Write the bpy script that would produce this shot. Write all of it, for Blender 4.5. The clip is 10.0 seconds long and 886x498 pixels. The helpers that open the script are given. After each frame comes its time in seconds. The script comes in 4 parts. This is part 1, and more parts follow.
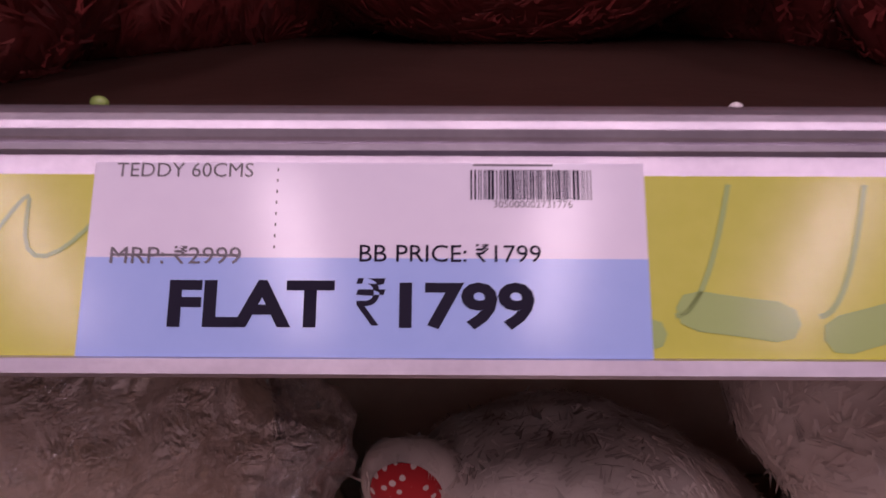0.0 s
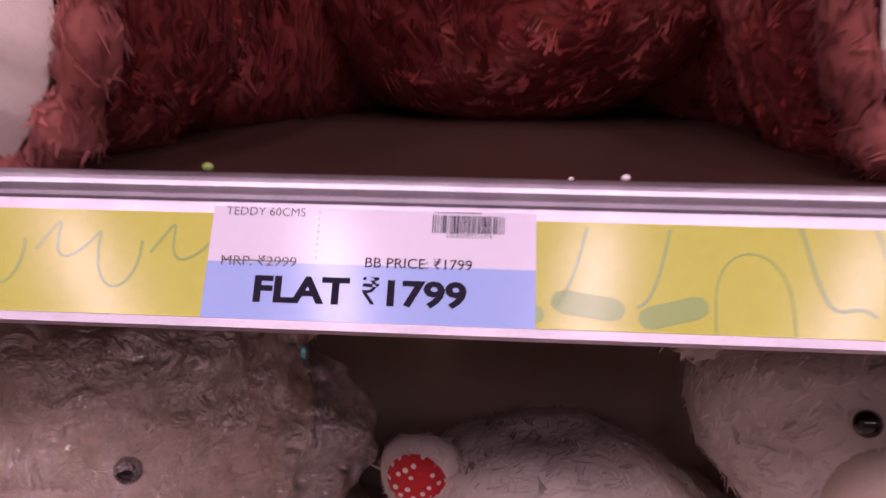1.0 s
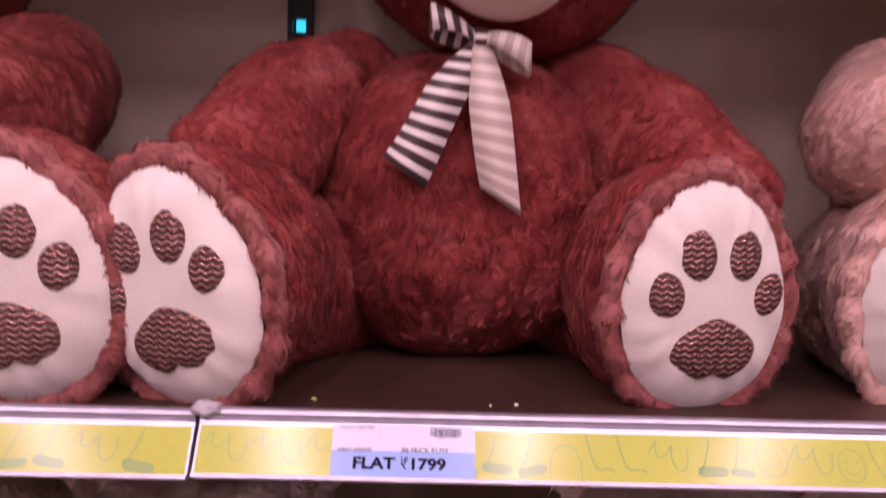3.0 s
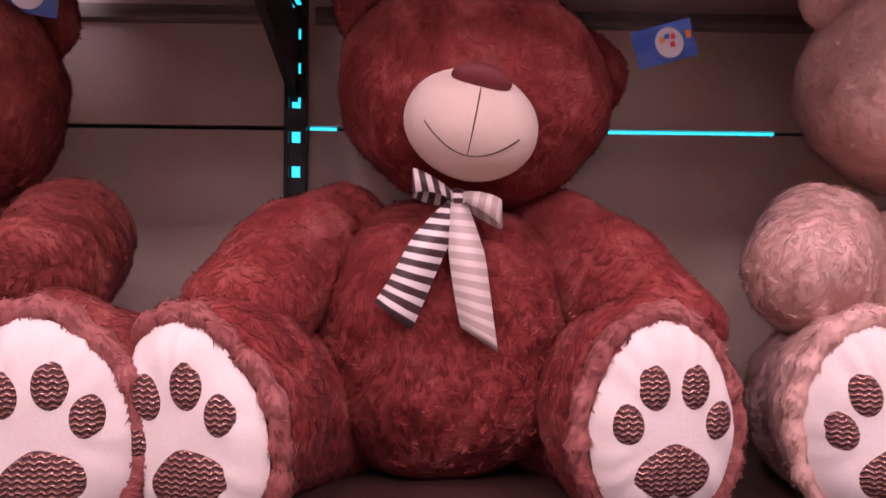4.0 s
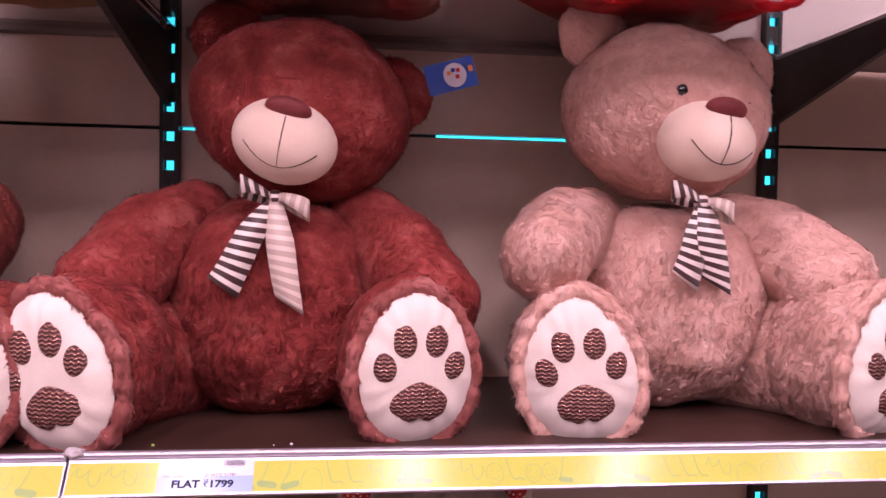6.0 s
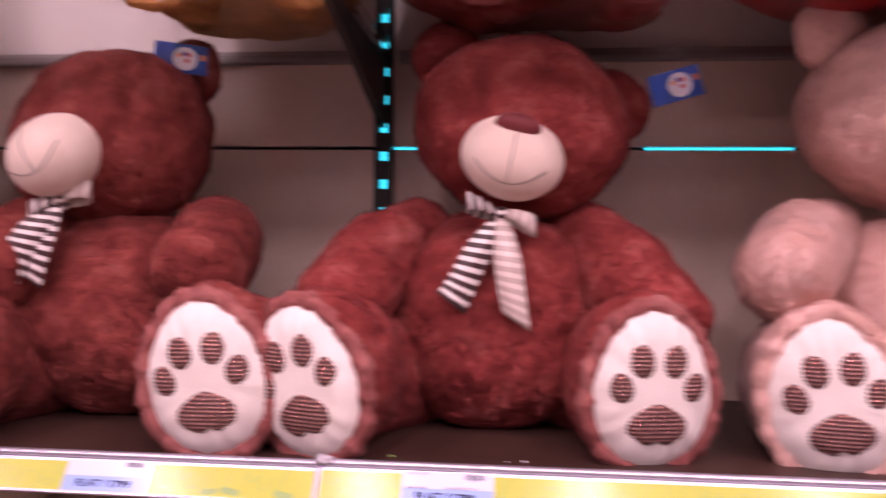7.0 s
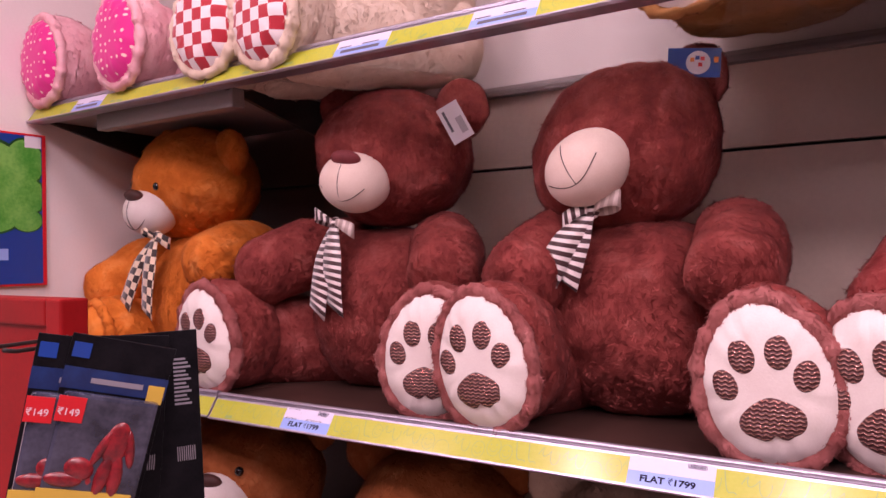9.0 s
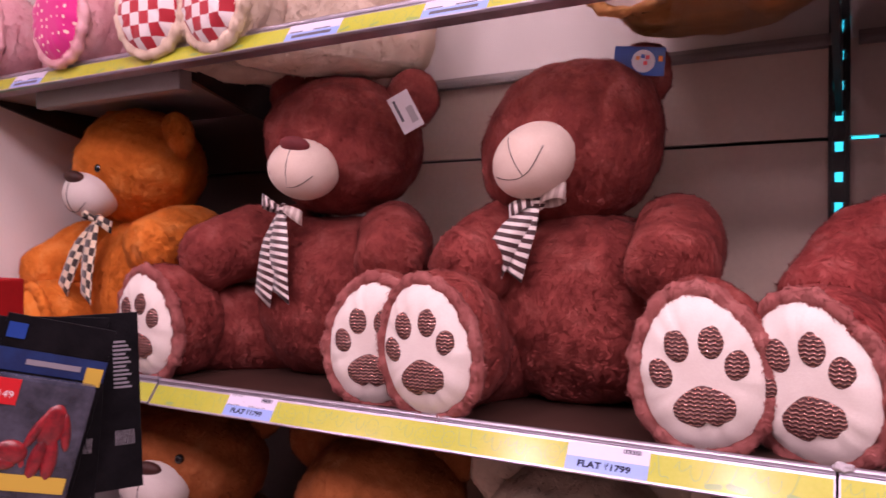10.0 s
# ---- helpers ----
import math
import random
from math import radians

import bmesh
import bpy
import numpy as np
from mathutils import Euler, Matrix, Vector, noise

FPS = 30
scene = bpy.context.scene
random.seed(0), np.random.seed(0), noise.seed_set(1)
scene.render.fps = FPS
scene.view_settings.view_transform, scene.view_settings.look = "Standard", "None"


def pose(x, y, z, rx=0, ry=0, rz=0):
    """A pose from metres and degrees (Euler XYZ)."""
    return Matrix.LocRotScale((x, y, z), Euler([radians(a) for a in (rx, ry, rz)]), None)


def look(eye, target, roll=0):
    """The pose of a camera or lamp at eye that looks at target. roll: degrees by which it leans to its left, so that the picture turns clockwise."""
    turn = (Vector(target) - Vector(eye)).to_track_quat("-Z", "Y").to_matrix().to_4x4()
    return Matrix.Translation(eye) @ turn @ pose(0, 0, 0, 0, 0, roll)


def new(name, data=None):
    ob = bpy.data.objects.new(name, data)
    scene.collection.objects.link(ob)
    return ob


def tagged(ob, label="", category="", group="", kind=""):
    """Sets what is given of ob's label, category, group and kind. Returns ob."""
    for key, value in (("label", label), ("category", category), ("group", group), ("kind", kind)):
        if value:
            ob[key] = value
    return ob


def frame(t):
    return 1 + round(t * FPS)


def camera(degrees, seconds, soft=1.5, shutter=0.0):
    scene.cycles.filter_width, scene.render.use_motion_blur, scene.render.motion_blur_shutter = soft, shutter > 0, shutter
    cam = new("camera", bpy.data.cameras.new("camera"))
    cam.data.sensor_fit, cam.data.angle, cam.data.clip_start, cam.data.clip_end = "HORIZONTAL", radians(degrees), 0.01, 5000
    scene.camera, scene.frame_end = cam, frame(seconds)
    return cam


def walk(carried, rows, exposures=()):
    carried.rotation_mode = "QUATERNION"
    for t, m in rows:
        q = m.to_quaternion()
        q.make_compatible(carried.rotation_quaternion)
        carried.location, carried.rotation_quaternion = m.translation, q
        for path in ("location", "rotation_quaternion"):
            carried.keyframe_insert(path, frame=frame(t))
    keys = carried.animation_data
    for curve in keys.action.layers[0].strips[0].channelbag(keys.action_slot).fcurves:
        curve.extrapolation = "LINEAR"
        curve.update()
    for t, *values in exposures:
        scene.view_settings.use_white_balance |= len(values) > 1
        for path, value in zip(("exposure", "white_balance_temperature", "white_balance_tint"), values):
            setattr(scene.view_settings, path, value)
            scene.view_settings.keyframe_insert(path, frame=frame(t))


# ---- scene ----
cam = camera(61.8, 10.0, 1.5, 0.5)
PATH = [
    (0, (0.018, -0.165, 1.04), (0.006, 1.692, 0.298), 0.1),
    (0.5, (0.031, -0.204, 1.062), (-0.044, 1.631, 0.27), -0.2),
    (1, (0.046, -0.274, 1.07), (-0.086, 1.622, 0.448), 0.4),
    (1.5, (0.077, -0.352, 1.103), (-0.139, 1.557, 0.547), 0.0),
    (2, (0.072, -0.426, 1.147), (-0.143, 1.494, 0.63), -1.0),
    (2.5, (0.034, -0.538, 1.2), (-0.033, 1.416, 0.781), 0.3),
    (3, (0.018, -0.633, 1.226), (0.054, 1.354, 0.999), 1.7),
    (3.2, (0.01, -0.661, 1.241), (0.047, 1.333, 1.091), 0.4),
    (4.3, (0.022, -0.764, 1.289), (0.102, 1.234, 1.33), 0.4),
    (4.5, (0.035, -0.798, 1.29), (0.094, 1.201, 1.327), 1.0),
    (5, (0.111, -0.91, 1.306), (0.044, 1.089, 1.34), 1.4),
    (5.5, (0.197, -1.005, 1.314), (0.258, 0.994, 1.269), 0.9),
    (5.7, (0.207, -1.026, 1.319), (0.439, 0.96, 1.254), 0.8),
    (6.8, (0.138, -1.025, 1.319), (0.085, 0.974, 1.279), 1.3),
    (7, (0.082, -1.013, 1.319), (-0.101, 0.979, 1.29), 0.7),
    (7.5, (-0.035, -1.003, 1.305), (-0.561, 0.927, 1.289), -1.8),
    (8, (-0.109, -1.038, 1.298), (-0.919, 0.79, 1.29), -1.2),
    (8.5, (-0.159, -1.08, 1.306), (-1.198, 0.629, 1.323), -1.7),
    (9, (-0.172, -1.089, 1.301), (-1.262, 0.587, 1.313), -0.9),
    (9.5, (-0.167, -1.096, 1.296), (-1.227, 0.6, 1.302), -0.8),
    (10, (-0.163, -1.096, 1.292), (-1.137, 0.651, 1.286), 0.3),
]
walk(cam, [(t, look(eye, target, roll)) for t, eye, target, roll in PATH],
     exposures=((0.0, -1.2), (0.5, -1.0), (1.0, -0.65), (2.0, -0.45), (3.0, -0.4), (4.5, -0.1), (5.5, 0.0), (7.0, 0.0), (10.0, -0.1)))

# ---------------------------------------------------------------- light
world = bpy.data.worlds.new("world")
scene.world = world
world.use_nodes = True
world.node_tree.nodes["Background"].inputs[0].default_value = (1.0, 0.9, 0.88, 1)
world.node_tree.nodes["Background"].inputs[1].default_value = 0.015
LAMP_COLOUR = (1.0, 0.715, 0.865)


def ceiling_lamp(x, y, z, watts, sx=1.2, sy=0.16):
    lamp = bpy.data.lights.new("ceiling_light", "AREA")
    lamp.shape, lamp.size, lamp.size_y, lamp.energy, lamp.color = "RECTANGLE", sx, sy, watts, LAMP_COLOUR
    ob = new("ceiling_light", lamp)
    ob.matrix_world = pose(x, y, z)
    return ob


for lx in (-2.70, -1.65, -0.60, 0.45, 1.50, 2.55):
    ceiling_lamp(lx, -2.0, 2.98, 33, 0.14, 0.9)
    ceiling_lamp(lx + 0.2, -3.6, 2.98, 9, 0.14, 0.9)
    ceiling_lamp(lx + 0.4, -0.75, 2.98, 13, 0.14, 0.6)

# ---------------------------------------------------------------- materials


def mat(name, colour, rough=0.6, metal=0.0, coat=0.0, sheen=0.0, emit=None, strength=0.0, spec=0.5):
    m = bpy.data.materials.new(name)
    m.use_nodes = True
    b = m.node_tree.nodes["Principled BSDF"]
    b.inputs["Base Color"].default_value = (*colour, 1)
    b.inputs["Roughness"].default_value = rough
    b.inputs["Metallic"].default_value = metal
    b.inputs["Coat Weight"].default_value = coat
    b.inputs["Coat Roughness"].default_value = 0.16
    b.inputs["Sheen Weight"].default_value = sheen
    b.inputs["Specular IOR Level"].default_value = spec
    if emit:
        b.inputs["Emission Color"].default_value = (*emit, 1)
        b.inputs["Emission Strength"].default_value = strength
    return m


def node(m, kind, **values):
    n = m.node_tree.nodes.new(kind)
    for key, value in values.items():
        n.inputs[key].default_value = value
    return n


def link(m, a, b):
    m.node_tree.links.new(a, b)


def bsdf(m):
    return m.node_tree.nodes["Principled BSDF"]


def ramp(m, source, stops):
    r = m.node_tree.nodes.new("ShaderNodeValToRGB")
    r.color_ramp.elements[0].position, r.color_ramp.elements[0].color = stops[0][0], (*stops[0][1], 1)
    r.color_ramp.elements[1].position, r.color_ramp.elements[1].color = stops[-1][0], (*stops[-1][1], 1)
    for p, c in stops[1:-1]:
        e = r.color_ramp.elements.new(p)
        e.color = (*c, 1)
    link(m, source, r.inputs[0])
    return r


def coords(m, which="Object"):
    return m.node_tree.nodes.new("ShaderNodeTexCoord").outputs[which]


def mottled(name, dark, light, scale=8.0, fine=60.0, rough=0.6, bump=0.15, coat=0.0, metal=0.0, spec=0.5, sheen=0.0, depth=0.002):
    """Two scales of noise in the colour and a fine relief."""
    m = mat(name, dark, rough, metal, coat, sheen, spec=spec)
    c = coords(m)
    big = node(m, "ShaderNodeTexNoise", Scale=scale, Detail=4.0)
    small = node(m, "ShaderNodeTexNoise", Scale=fine, Detail=3.0)
    link(m, c, big.inputs["Vector"])
    link(m, c, small.inputs["Vector"])
    mix = m.node_tree.nodes.new("ShaderNodeMath")
    mix.operation = "MULTIPLY_ADD"
    mix.inputs[1].default_value = 0.35
    link(m, small.outputs[0], mix.inputs[0])
    link(m, big.outputs[0], mix.inputs[2])
    r = ramp(m, mix.outputs[0], ((0.5, dark), (0.85, light)))
    link(m, r.outputs[0], bsdf(m).inputs["Base Color"])
    b = node(m, "ShaderNodeBump", Strength=bump, Distance=depth)
    link(m, small.outputs[0], b.inputs["Height"])
    link(m, b.outputs[0], bsdf(m).inputs["Normal"])
    return m


def fur(name, dark, mid, light):
    """Short plush pile: brushed patches, strand by strand variation and a soft sheen."""
    m = mat(name, mid, 0.85, sheen=0.10, spec=0.12)
    b = bsdf(m)
    b.inputs["Sheen Roughness"].default_value = 0.45
    b.inputs["Sheen Tint"].default_value = (*[min(1, v * 2.2 + 0.25) for v in mid], 1)
    c = coords(m)
    big = node(m, "ShaderNodeTexNoise", Scale=17.0, Detail=5.0, Roughness=0.6)
    big.inputs["Distortion"].default_value = 0.35
    link(m, c, big.inputs["Vector"])
    g = m.node_tree.nodes.new("ShaderNodeNewGeometry")
    add = m.node_tree.nodes.new("ShaderNodeMath")
    add.operation = "MULTIPLY_ADD"
    add.inputs[1].default_value = 0.07
    link(m, g.outputs["Random Per Island"], add.inputs[0])
    link(m, big.outputs[0], add.inputs[2])
    r = ramp(m, add.outputs[0], ((0.30, dark), (0.57, mid), (0.86, light)))
    link(m, r.outputs[0], b.inputs["Base Color"])
    fine = node(m, "ShaderNodeTexNoise", Scale=260.0, Detail=2.0)
    link(m, c, fine.inputs["Vector"])
    bp = node(m, "ShaderNodeBump", Strength=0.25, Distance=0.0008)
    link(m, fine.outputs[0], bp.inputs["Height"])
    link(m, bp.outputs[0], b.inputs["Normal"])
    return m


FUR_RED = fur("fur_burgundy", (0.150, 0.019, 0.019), (0.27, 0.046, 0.042), (0.44, 0.135, 0.120))
FUR_BROWN = fur("fur_chestnut", (0.145, 0.024, 0.022), (0.26, 0.053, 0.045), (0.42, 0.130, 0.112))
# paler copy of the two red-brown coats: light on the foot rims, as colour
FUR_RIM_LIT = fur("fur_rim_lit", (0.22, 0.058, 0.053), (0.33, 0.110, 0.100), (0.48, 0.20, 0.18))
FUR_PEACH = fur("fur_peach", (0.55, 0.31, 0.255), (0.66, 0.405, 0.345), (0.78, 0.54, 0.49))
FUR_ORANGE = fur("fur_orange", (0.58, 0.15, 0.02), (0.74, 0.22, 0.035), (0.86, 0.36, 0.10))
FUR_AMBER = fur("fur_amber", (0.26, 0.075, 0.022), (0.36, 0.11, 0.035), (0.48, 0.19, 0.08))
FUR_CREAM = fur("fur_cream", (0.62, 0.48, 0.36), (0.74, 0.60, 0.47), (0.82, 0.70, 0.58))
FUR_PINK = fur("fur_pink", (0.70, 0.34, 0.38), (0.80, 0.45, 0.48), (0.87, 0.60, 0.61))
FUR_GOLD = fur("fur_gold", (0.30, 0.13, 0.04), (0.42, 0.20, 0.07), (0.54, 0.30, 0.13))
FUR_WHITE = fur("fur_white", (0.66, 0.55, 0.50), (0.78, 0.68, 0.62), (0.86, 0.78, 0.72))
FUR_SCARLET = fur("fur_scarlet", (0.30, 0.008, 0.012), (0.42, 0.014, 0.02), (0.55, 0.04, 0.05))
SUEDE = mottled("suede_cream", (0.70, 0.60, 0.545), (0.77, 0.69, 0.63), 14, 300, 0.8, 0.25, spec=0.2, sheen=0.2, depth=0.001)
SUEDE_MUZZLE = mottled("suede_muzzle", (0.72, 0.56, 0.46), (0.80, 0.65, 0.55), 14, 300, 0.8, 0.25, spec=0.2, sheen=0.2, depth=0.001)
NOSE = mottled("nose_felt", (0.13, 0.016, 0.020), (0.20, 0.03, 0.034), 20, 300, 0.7, 0.3)
NOSE_BROWN = mottled("nose_brown", (0.05, 0.018, 0.014), (0.09, 0.03, 0.024), 20, 300, 0.6, 0.3)
THREAD = mat("thread", (0.035, 0.012, 0.010), 0.7)
EYE = mat("eye_plastic", (0.008, 0.006, 0.006), 0.12, coat=0.6)


def wavy():
    """Brown pile cloth with glittering wavy stitch rows about 6 mm apart."""
    m = mat("paw_pad_cloth", (0.09, 0.025, 0.022), 0.5)
    s = m.node_tree.nodes.new("ShaderNodeSeparateXYZ")
    link(m, coords(m), s.inputs[0])

    def op(kind, a, b=None, c=None):
        n = m.node_tree.nodes.new("ShaderNodeMath")
        n.operation = kind
        for i, v in enumerate((a, b, c)):
            if isinstance(v, (int, float)):
                n.inputs[i].default_value = v
            elif v is not None:
                link(m, v, n.inputs[i])
        return n.outputs[0]

    sway = op("MULTIPLY", op("SINE", op("MULTIPLY", s.outputs["X"], 600.0)), 0.0011)
    row = op("SINE", op("MULTIPLY", op("ADD", s.outputs["Z"], sway), 1050.0))
    mask = op("GREATER_THAN", row, 0.62)
    glit = node(m, "ShaderNodeTexNoise", Scale=420.0, Detail=1.0)
    link(m, coords(m), glit.inputs["Vector"])
    r = ramp(m, mask, ((0.0, (0.062, 0.015, 0.014)), (1.0, (0.46, 0.23, 0.19))))
    link(m, r.outputs[0], bsdf(m).inputs["Base Color"])
    link(m, op("MULTIPLY", mask, op("GREATER_THAN", glit.outputs[0], 0.5)), bsdf(m).inputs["Metallic"])
    link(m, op("SUBTRACT", 0.6, op("MULTIPLY", mask, 0.35)), bsdf(m).inputs["Roughness"])
    bp = node(m, "ShaderNodeBump", Strength=0.6, Distance=0.0015)
    link(m, op("ADD", row, glit.outputs[0]), bp.inputs["Height"])
    link(m, bp.outputs[0], bsdf(m).inputs["Normal"])
    return m


PAD = wavy()


def striped(name, pale, dark, period, share):
    """Ribbon woven in bands across its length, from the length in metres in the mesh's uv."""
    m = mat(name, pale, 0.45, sheen=0.3)
    s = m.node_tree.nodes.new("ShaderNodeSeparateXYZ")
    link(m, coords(m, "UV"), s.inputs[0])
    n = m.node_tree.nodes.new("ShaderNodeMath")
    n.operation = "MULTIPLY"
    n.inputs[1].default_value = 2 * math.pi / period
    link(m, s.outputs["X"], n.inputs[0])
    q = m.node_tree.nodes.new("ShaderNodeMath")
    q.operation = "SINE"
    link(m, n.outputs[0], q.inputs[0])
    r = ramp(m, q.outputs[0], ((share, dark), (min(1, share + 0.12), pale)))
    link(m, r.outputs[0], bsdf(m).inputs["Base Color"])
    return m


RIBBON = striped("ribbon_striped", (0.80, 0.70, 0.66), (0.05, 0.018, 0.018), 0.0165, 0.05)
RIBBON_BACK = striped("ribbon_reverse", (0.72, 0.60, 0.54), (0.50, 0.38, 0.33), 0.0165, 0.1)


def checked(name, a, b, size):
    m = mat(name, a, 0.7, sheen=0.3)
    t = node(m, "ShaderNodeTexChecker", Scale=1 / size)
    t.inputs["Color1"].default_value, t.inputs["Color2"].default_value = (*a, 1), (*b, 1)
    link(m, coords(m, "UV"), t.inputs["Vector"])
    link(m, t.outputs[0], bsdf(m).inputs["Base Color"])
    return m


CHECK_SCARF = checked("scarf_checked", (0.78, 0.62, 0.44), (0.03, 0.016, 0.012), 0.02)
CHECK_RED = checked("sole_checked", (0.78, 0.70, 0.68), (0.42, 0.006, 0.02), 0.026)


def dotted(name, ground, dots, scale, size):
    """Printed cloth with dots."""
    m = mat(name, ground, 0.75, sheen=0.3)
    v = node(m, "ShaderNodeTexVoronoi", Scale=scale)
    v.inputs["Randomness"].default_value = 0.35
    link(m, coords(m, "UV"), v.inputs["Vector"])
    r = ramp(m, v.outputs["Distance"], ((size, dots), (size + 0.05, ground)))
    link(m, r.outputs[0], bsdf(m).inputs["Base Color"])
    return m


DOT_PINK = dotted("sole_dotted", (0.66, 0.010, 0.22), (0.84, 0.60, 0.52), 52, 0.20)
DOT_RED = dotted("cloth_red_dotted", (0.55, 0.010, 0.016), (0.85, 0.70, 0.66), 95, 0.26)

ALU = mottled("aluminium_rail", (0.42, 0.38, 0.45), (0.51, 0.47, 0.54), 30, 400, 0.38, 0.04, metal=0.85)
PAPER_YELLOW = mottled("paper_yellow", (0.42, 0.445, 0.022), (0.49, 0.50, 0.05), 6, 200, 0.5, 0.02, coat=0.55)
PAPER_WHITE = mottled("paper_white", (0.64, 0.60, 0.74), (0.68, 0.645, 0.77), 10, 200, 0.5, 0.02, coat=0.55)
PAPER_BLUE = mottled("paper_blue", (0.27, 0.39, 0.76), (0.30, 0.42, 0.79), 10, 200, 0.5, 0.02, coat=0.55)
INK = mat("ink_black", (0.012, 0.010, 0.025), 0.7, spec=0.15)
INK_GREY = mat("ink_grey", (0.10, 0.09, 0.11), 0.5, coat=0.3)
INK_GREEN = mat("ink_green", (0.27, 0.38, 0.10), 0.5, coat=0.4)
DECK = mottled("shelf_deck", (0.034, 0.015, 0.011), (0.052, 0.024, 0.018), 5, 120, 0.45, 0.1)
STEEL = mottled("steel_grey_paint", (0.24, 0.20, 0.19), (0.30, 0.255, 0.24), 5, 150, 0.4, 0.06)
STEEL_DARK = mottled("steel_dark", (0.018, 0.014, 0.014), (0.04, 0.032, 0.03), 8, 150, 0.4, 0.08, metal=0.3)
PANEL = mottled("back_panel_laminate", (0.66, 0.515, 0.42), (0.74, 0.585, 0.48), 3, 90, 0.28, 0.05, coat=0.5)
# end bay's back panel: the shade under its shelf is put into the colour
PANEL_SHADED = mottled("back_panel_shaded", (0.075, 0.042, 0.034), (0.11, 0.062, 0.05), 3, 90, 0.4, 0.05)
WALL = mottled("wall_paint", (0.78, 0.71, 0.67), (0.83, 0.76, 0.72), 3, 150, 0.75, 0.08)
# ceiling never in view; dark grey keeps its bounce off the shelves
CEILING = mottled("ceiling_darkened", (0.20, 0.19, 0.18), (0.26, 0.25, 0.24), 3, 100, 0.8, 0.05)
# for the added walls out of view: near black, so little light bounces back
UNSEEN_WALL = mottled("unseen_wall_dark", (0.07, 0.06, 0.055), (0.14, 0.12, 0.11), 4, 60, 0.7, 0.1)
FLOOR = mottled("floor_tile", (0.24, 0.20, 0.18), (0.32, 0.27, 0.245), 4, 100, 0.3, 0.05)
LED = mat("led_cyan", (0.05, 0.4, 0.5), 0.4, emit=(0.04, 0.62, 0.86), strength=1.7)
CARD_BLUE = mat("card_blue", (0.010, 0.05, 0.28), 0.3, coat=0.5)
CARD_WHITE = mat("card_white", (0.75, 0.70, 0.72), 0.4)
CARD_ORANGE = mat("card_orange", (0.75, 0.22, 0.03), 0.4)
CARD_RED = mat("card_red", (0.60, 0.012, 0.02), 0.4)
CARD_GREY = mat("card_grey", (0.42, 0.38, 0.40), 0.5)
BLACK_CARD = mottled("card_black", (0.003, 0.003, 0.004), (0.009, 0.008, 0.010), 20, 200, 0.4, 0.3, spec=0.12)
RED_PANEL = mottled("red_lacquer", (0.22, 0.002, 0.003), (0.29, 0.003, 0.005), 6, 120, 0.55, 0.05, spec=0.25)
YELLOW_PAINT = mottled("yellow_paint", (0.62, 0.34, 0.01), (0.72, 0.42, 0.02), 6, 120, 0.4, 0.05)


def glass_material():
    m = bpy.data.materials.new("shelf_glass")
    m.use_nodes = True
    b = bsdf(m)
    b.inputs["Base Color"].default_value = (0.93, 0.93, 0.92, 1)
    b.inputs["Roughness"].default_value = 0.03
    b.inputs["Transmission Weight"].default_value = 1.0
    b.inputs["IOR"].default_value = 1.12
    return m


GLASS = glass_material()


def film_material():
    """Thin creased plastic film."""
    m = bpy.data.materials.new("plastic_film")
    m.use_nodes = True
    t = m.node_tree
    clear = t.nodes.new("ShaderNodeBsdfTransparent")
    clear.inputs[0].default_value = (0.95, 0.93, 0.93, 1)
    gloss = t.nodes.new("ShaderNodeBsdfGlossy")
    gloss.inputs["Color"].default_value = (0.95, 0.92, 0.93, 1)
    gloss.inputs["Roughness"].default_value = 0.07
    n = node(m, "ShaderNodeTexNoise", Scale=34.0, Detail=5.0, Roughness=0.6)
    n.inputs["Distortion"].default_value = 1.5
    link(m, coords(m), n.inputs["Vector"])
    bp = node(m, "ShaderNodeBump", Strength=1.0, Distance=0.02)
    link(m, n.outputs[0], bp.inputs["Height"])
    link(m, bp.outputs[0], gloss.inputs["Normal"])
    mix = t.nodes.new("ShaderNodeMixShader")
    mix.inputs[0].default_value = 0.38
    link(m, clear.outputs[0], mix.inputs[1])
    link(m, gloss.outputs[0], mix.inputs[2])
    link(m, mix.outputs[0], t.nodes["Material Output"].inputs[0])
    return m


FILM = film_material()

# ---------------------------------------------------------------- building helpers


def mesh_object(name, verts, faces, material, parent=None, label="", smooth=False, uvs=None):
    me = bpy.data.meshes.new(name)
    me.from_pydata([tuple(v) for v in verts], [], [tuple(f) for f in faces])
    me.materials.append(material)
    if smooth:
        me.polygons.foreach_set("use_smooth", [True] * len(me.polygons))
    if uvs is not None:
        layer = me.uv_layers.new(name="uv")
        loops = np.zeros(len(me.loops), dtype=np.int32)
        me.loops.foreach_get("vertex_index", loops)
        layer.data.foreach_set("uv", np.asarray(uvs, dtype=np.float32)[loops].ravel())
    me.update()
    ob = new(name, me)
    ob.parent = parent
    if label:
        ob["label"] = label
    return ob


def part(name, bm, material, parent=None, label="", smooth=False):
    me = bpy.data.meshes.new(name)
    bm.to_mesh(me)
    bm.free()
    me.materials.append(material)
    if smooth:
        me.polygons.foreach_set("use_smooth", [True] * len(me.polygons))
    ob = new(name, me)
    ob.parent = parent
    if label:
        ob["label"] = label
    return ob


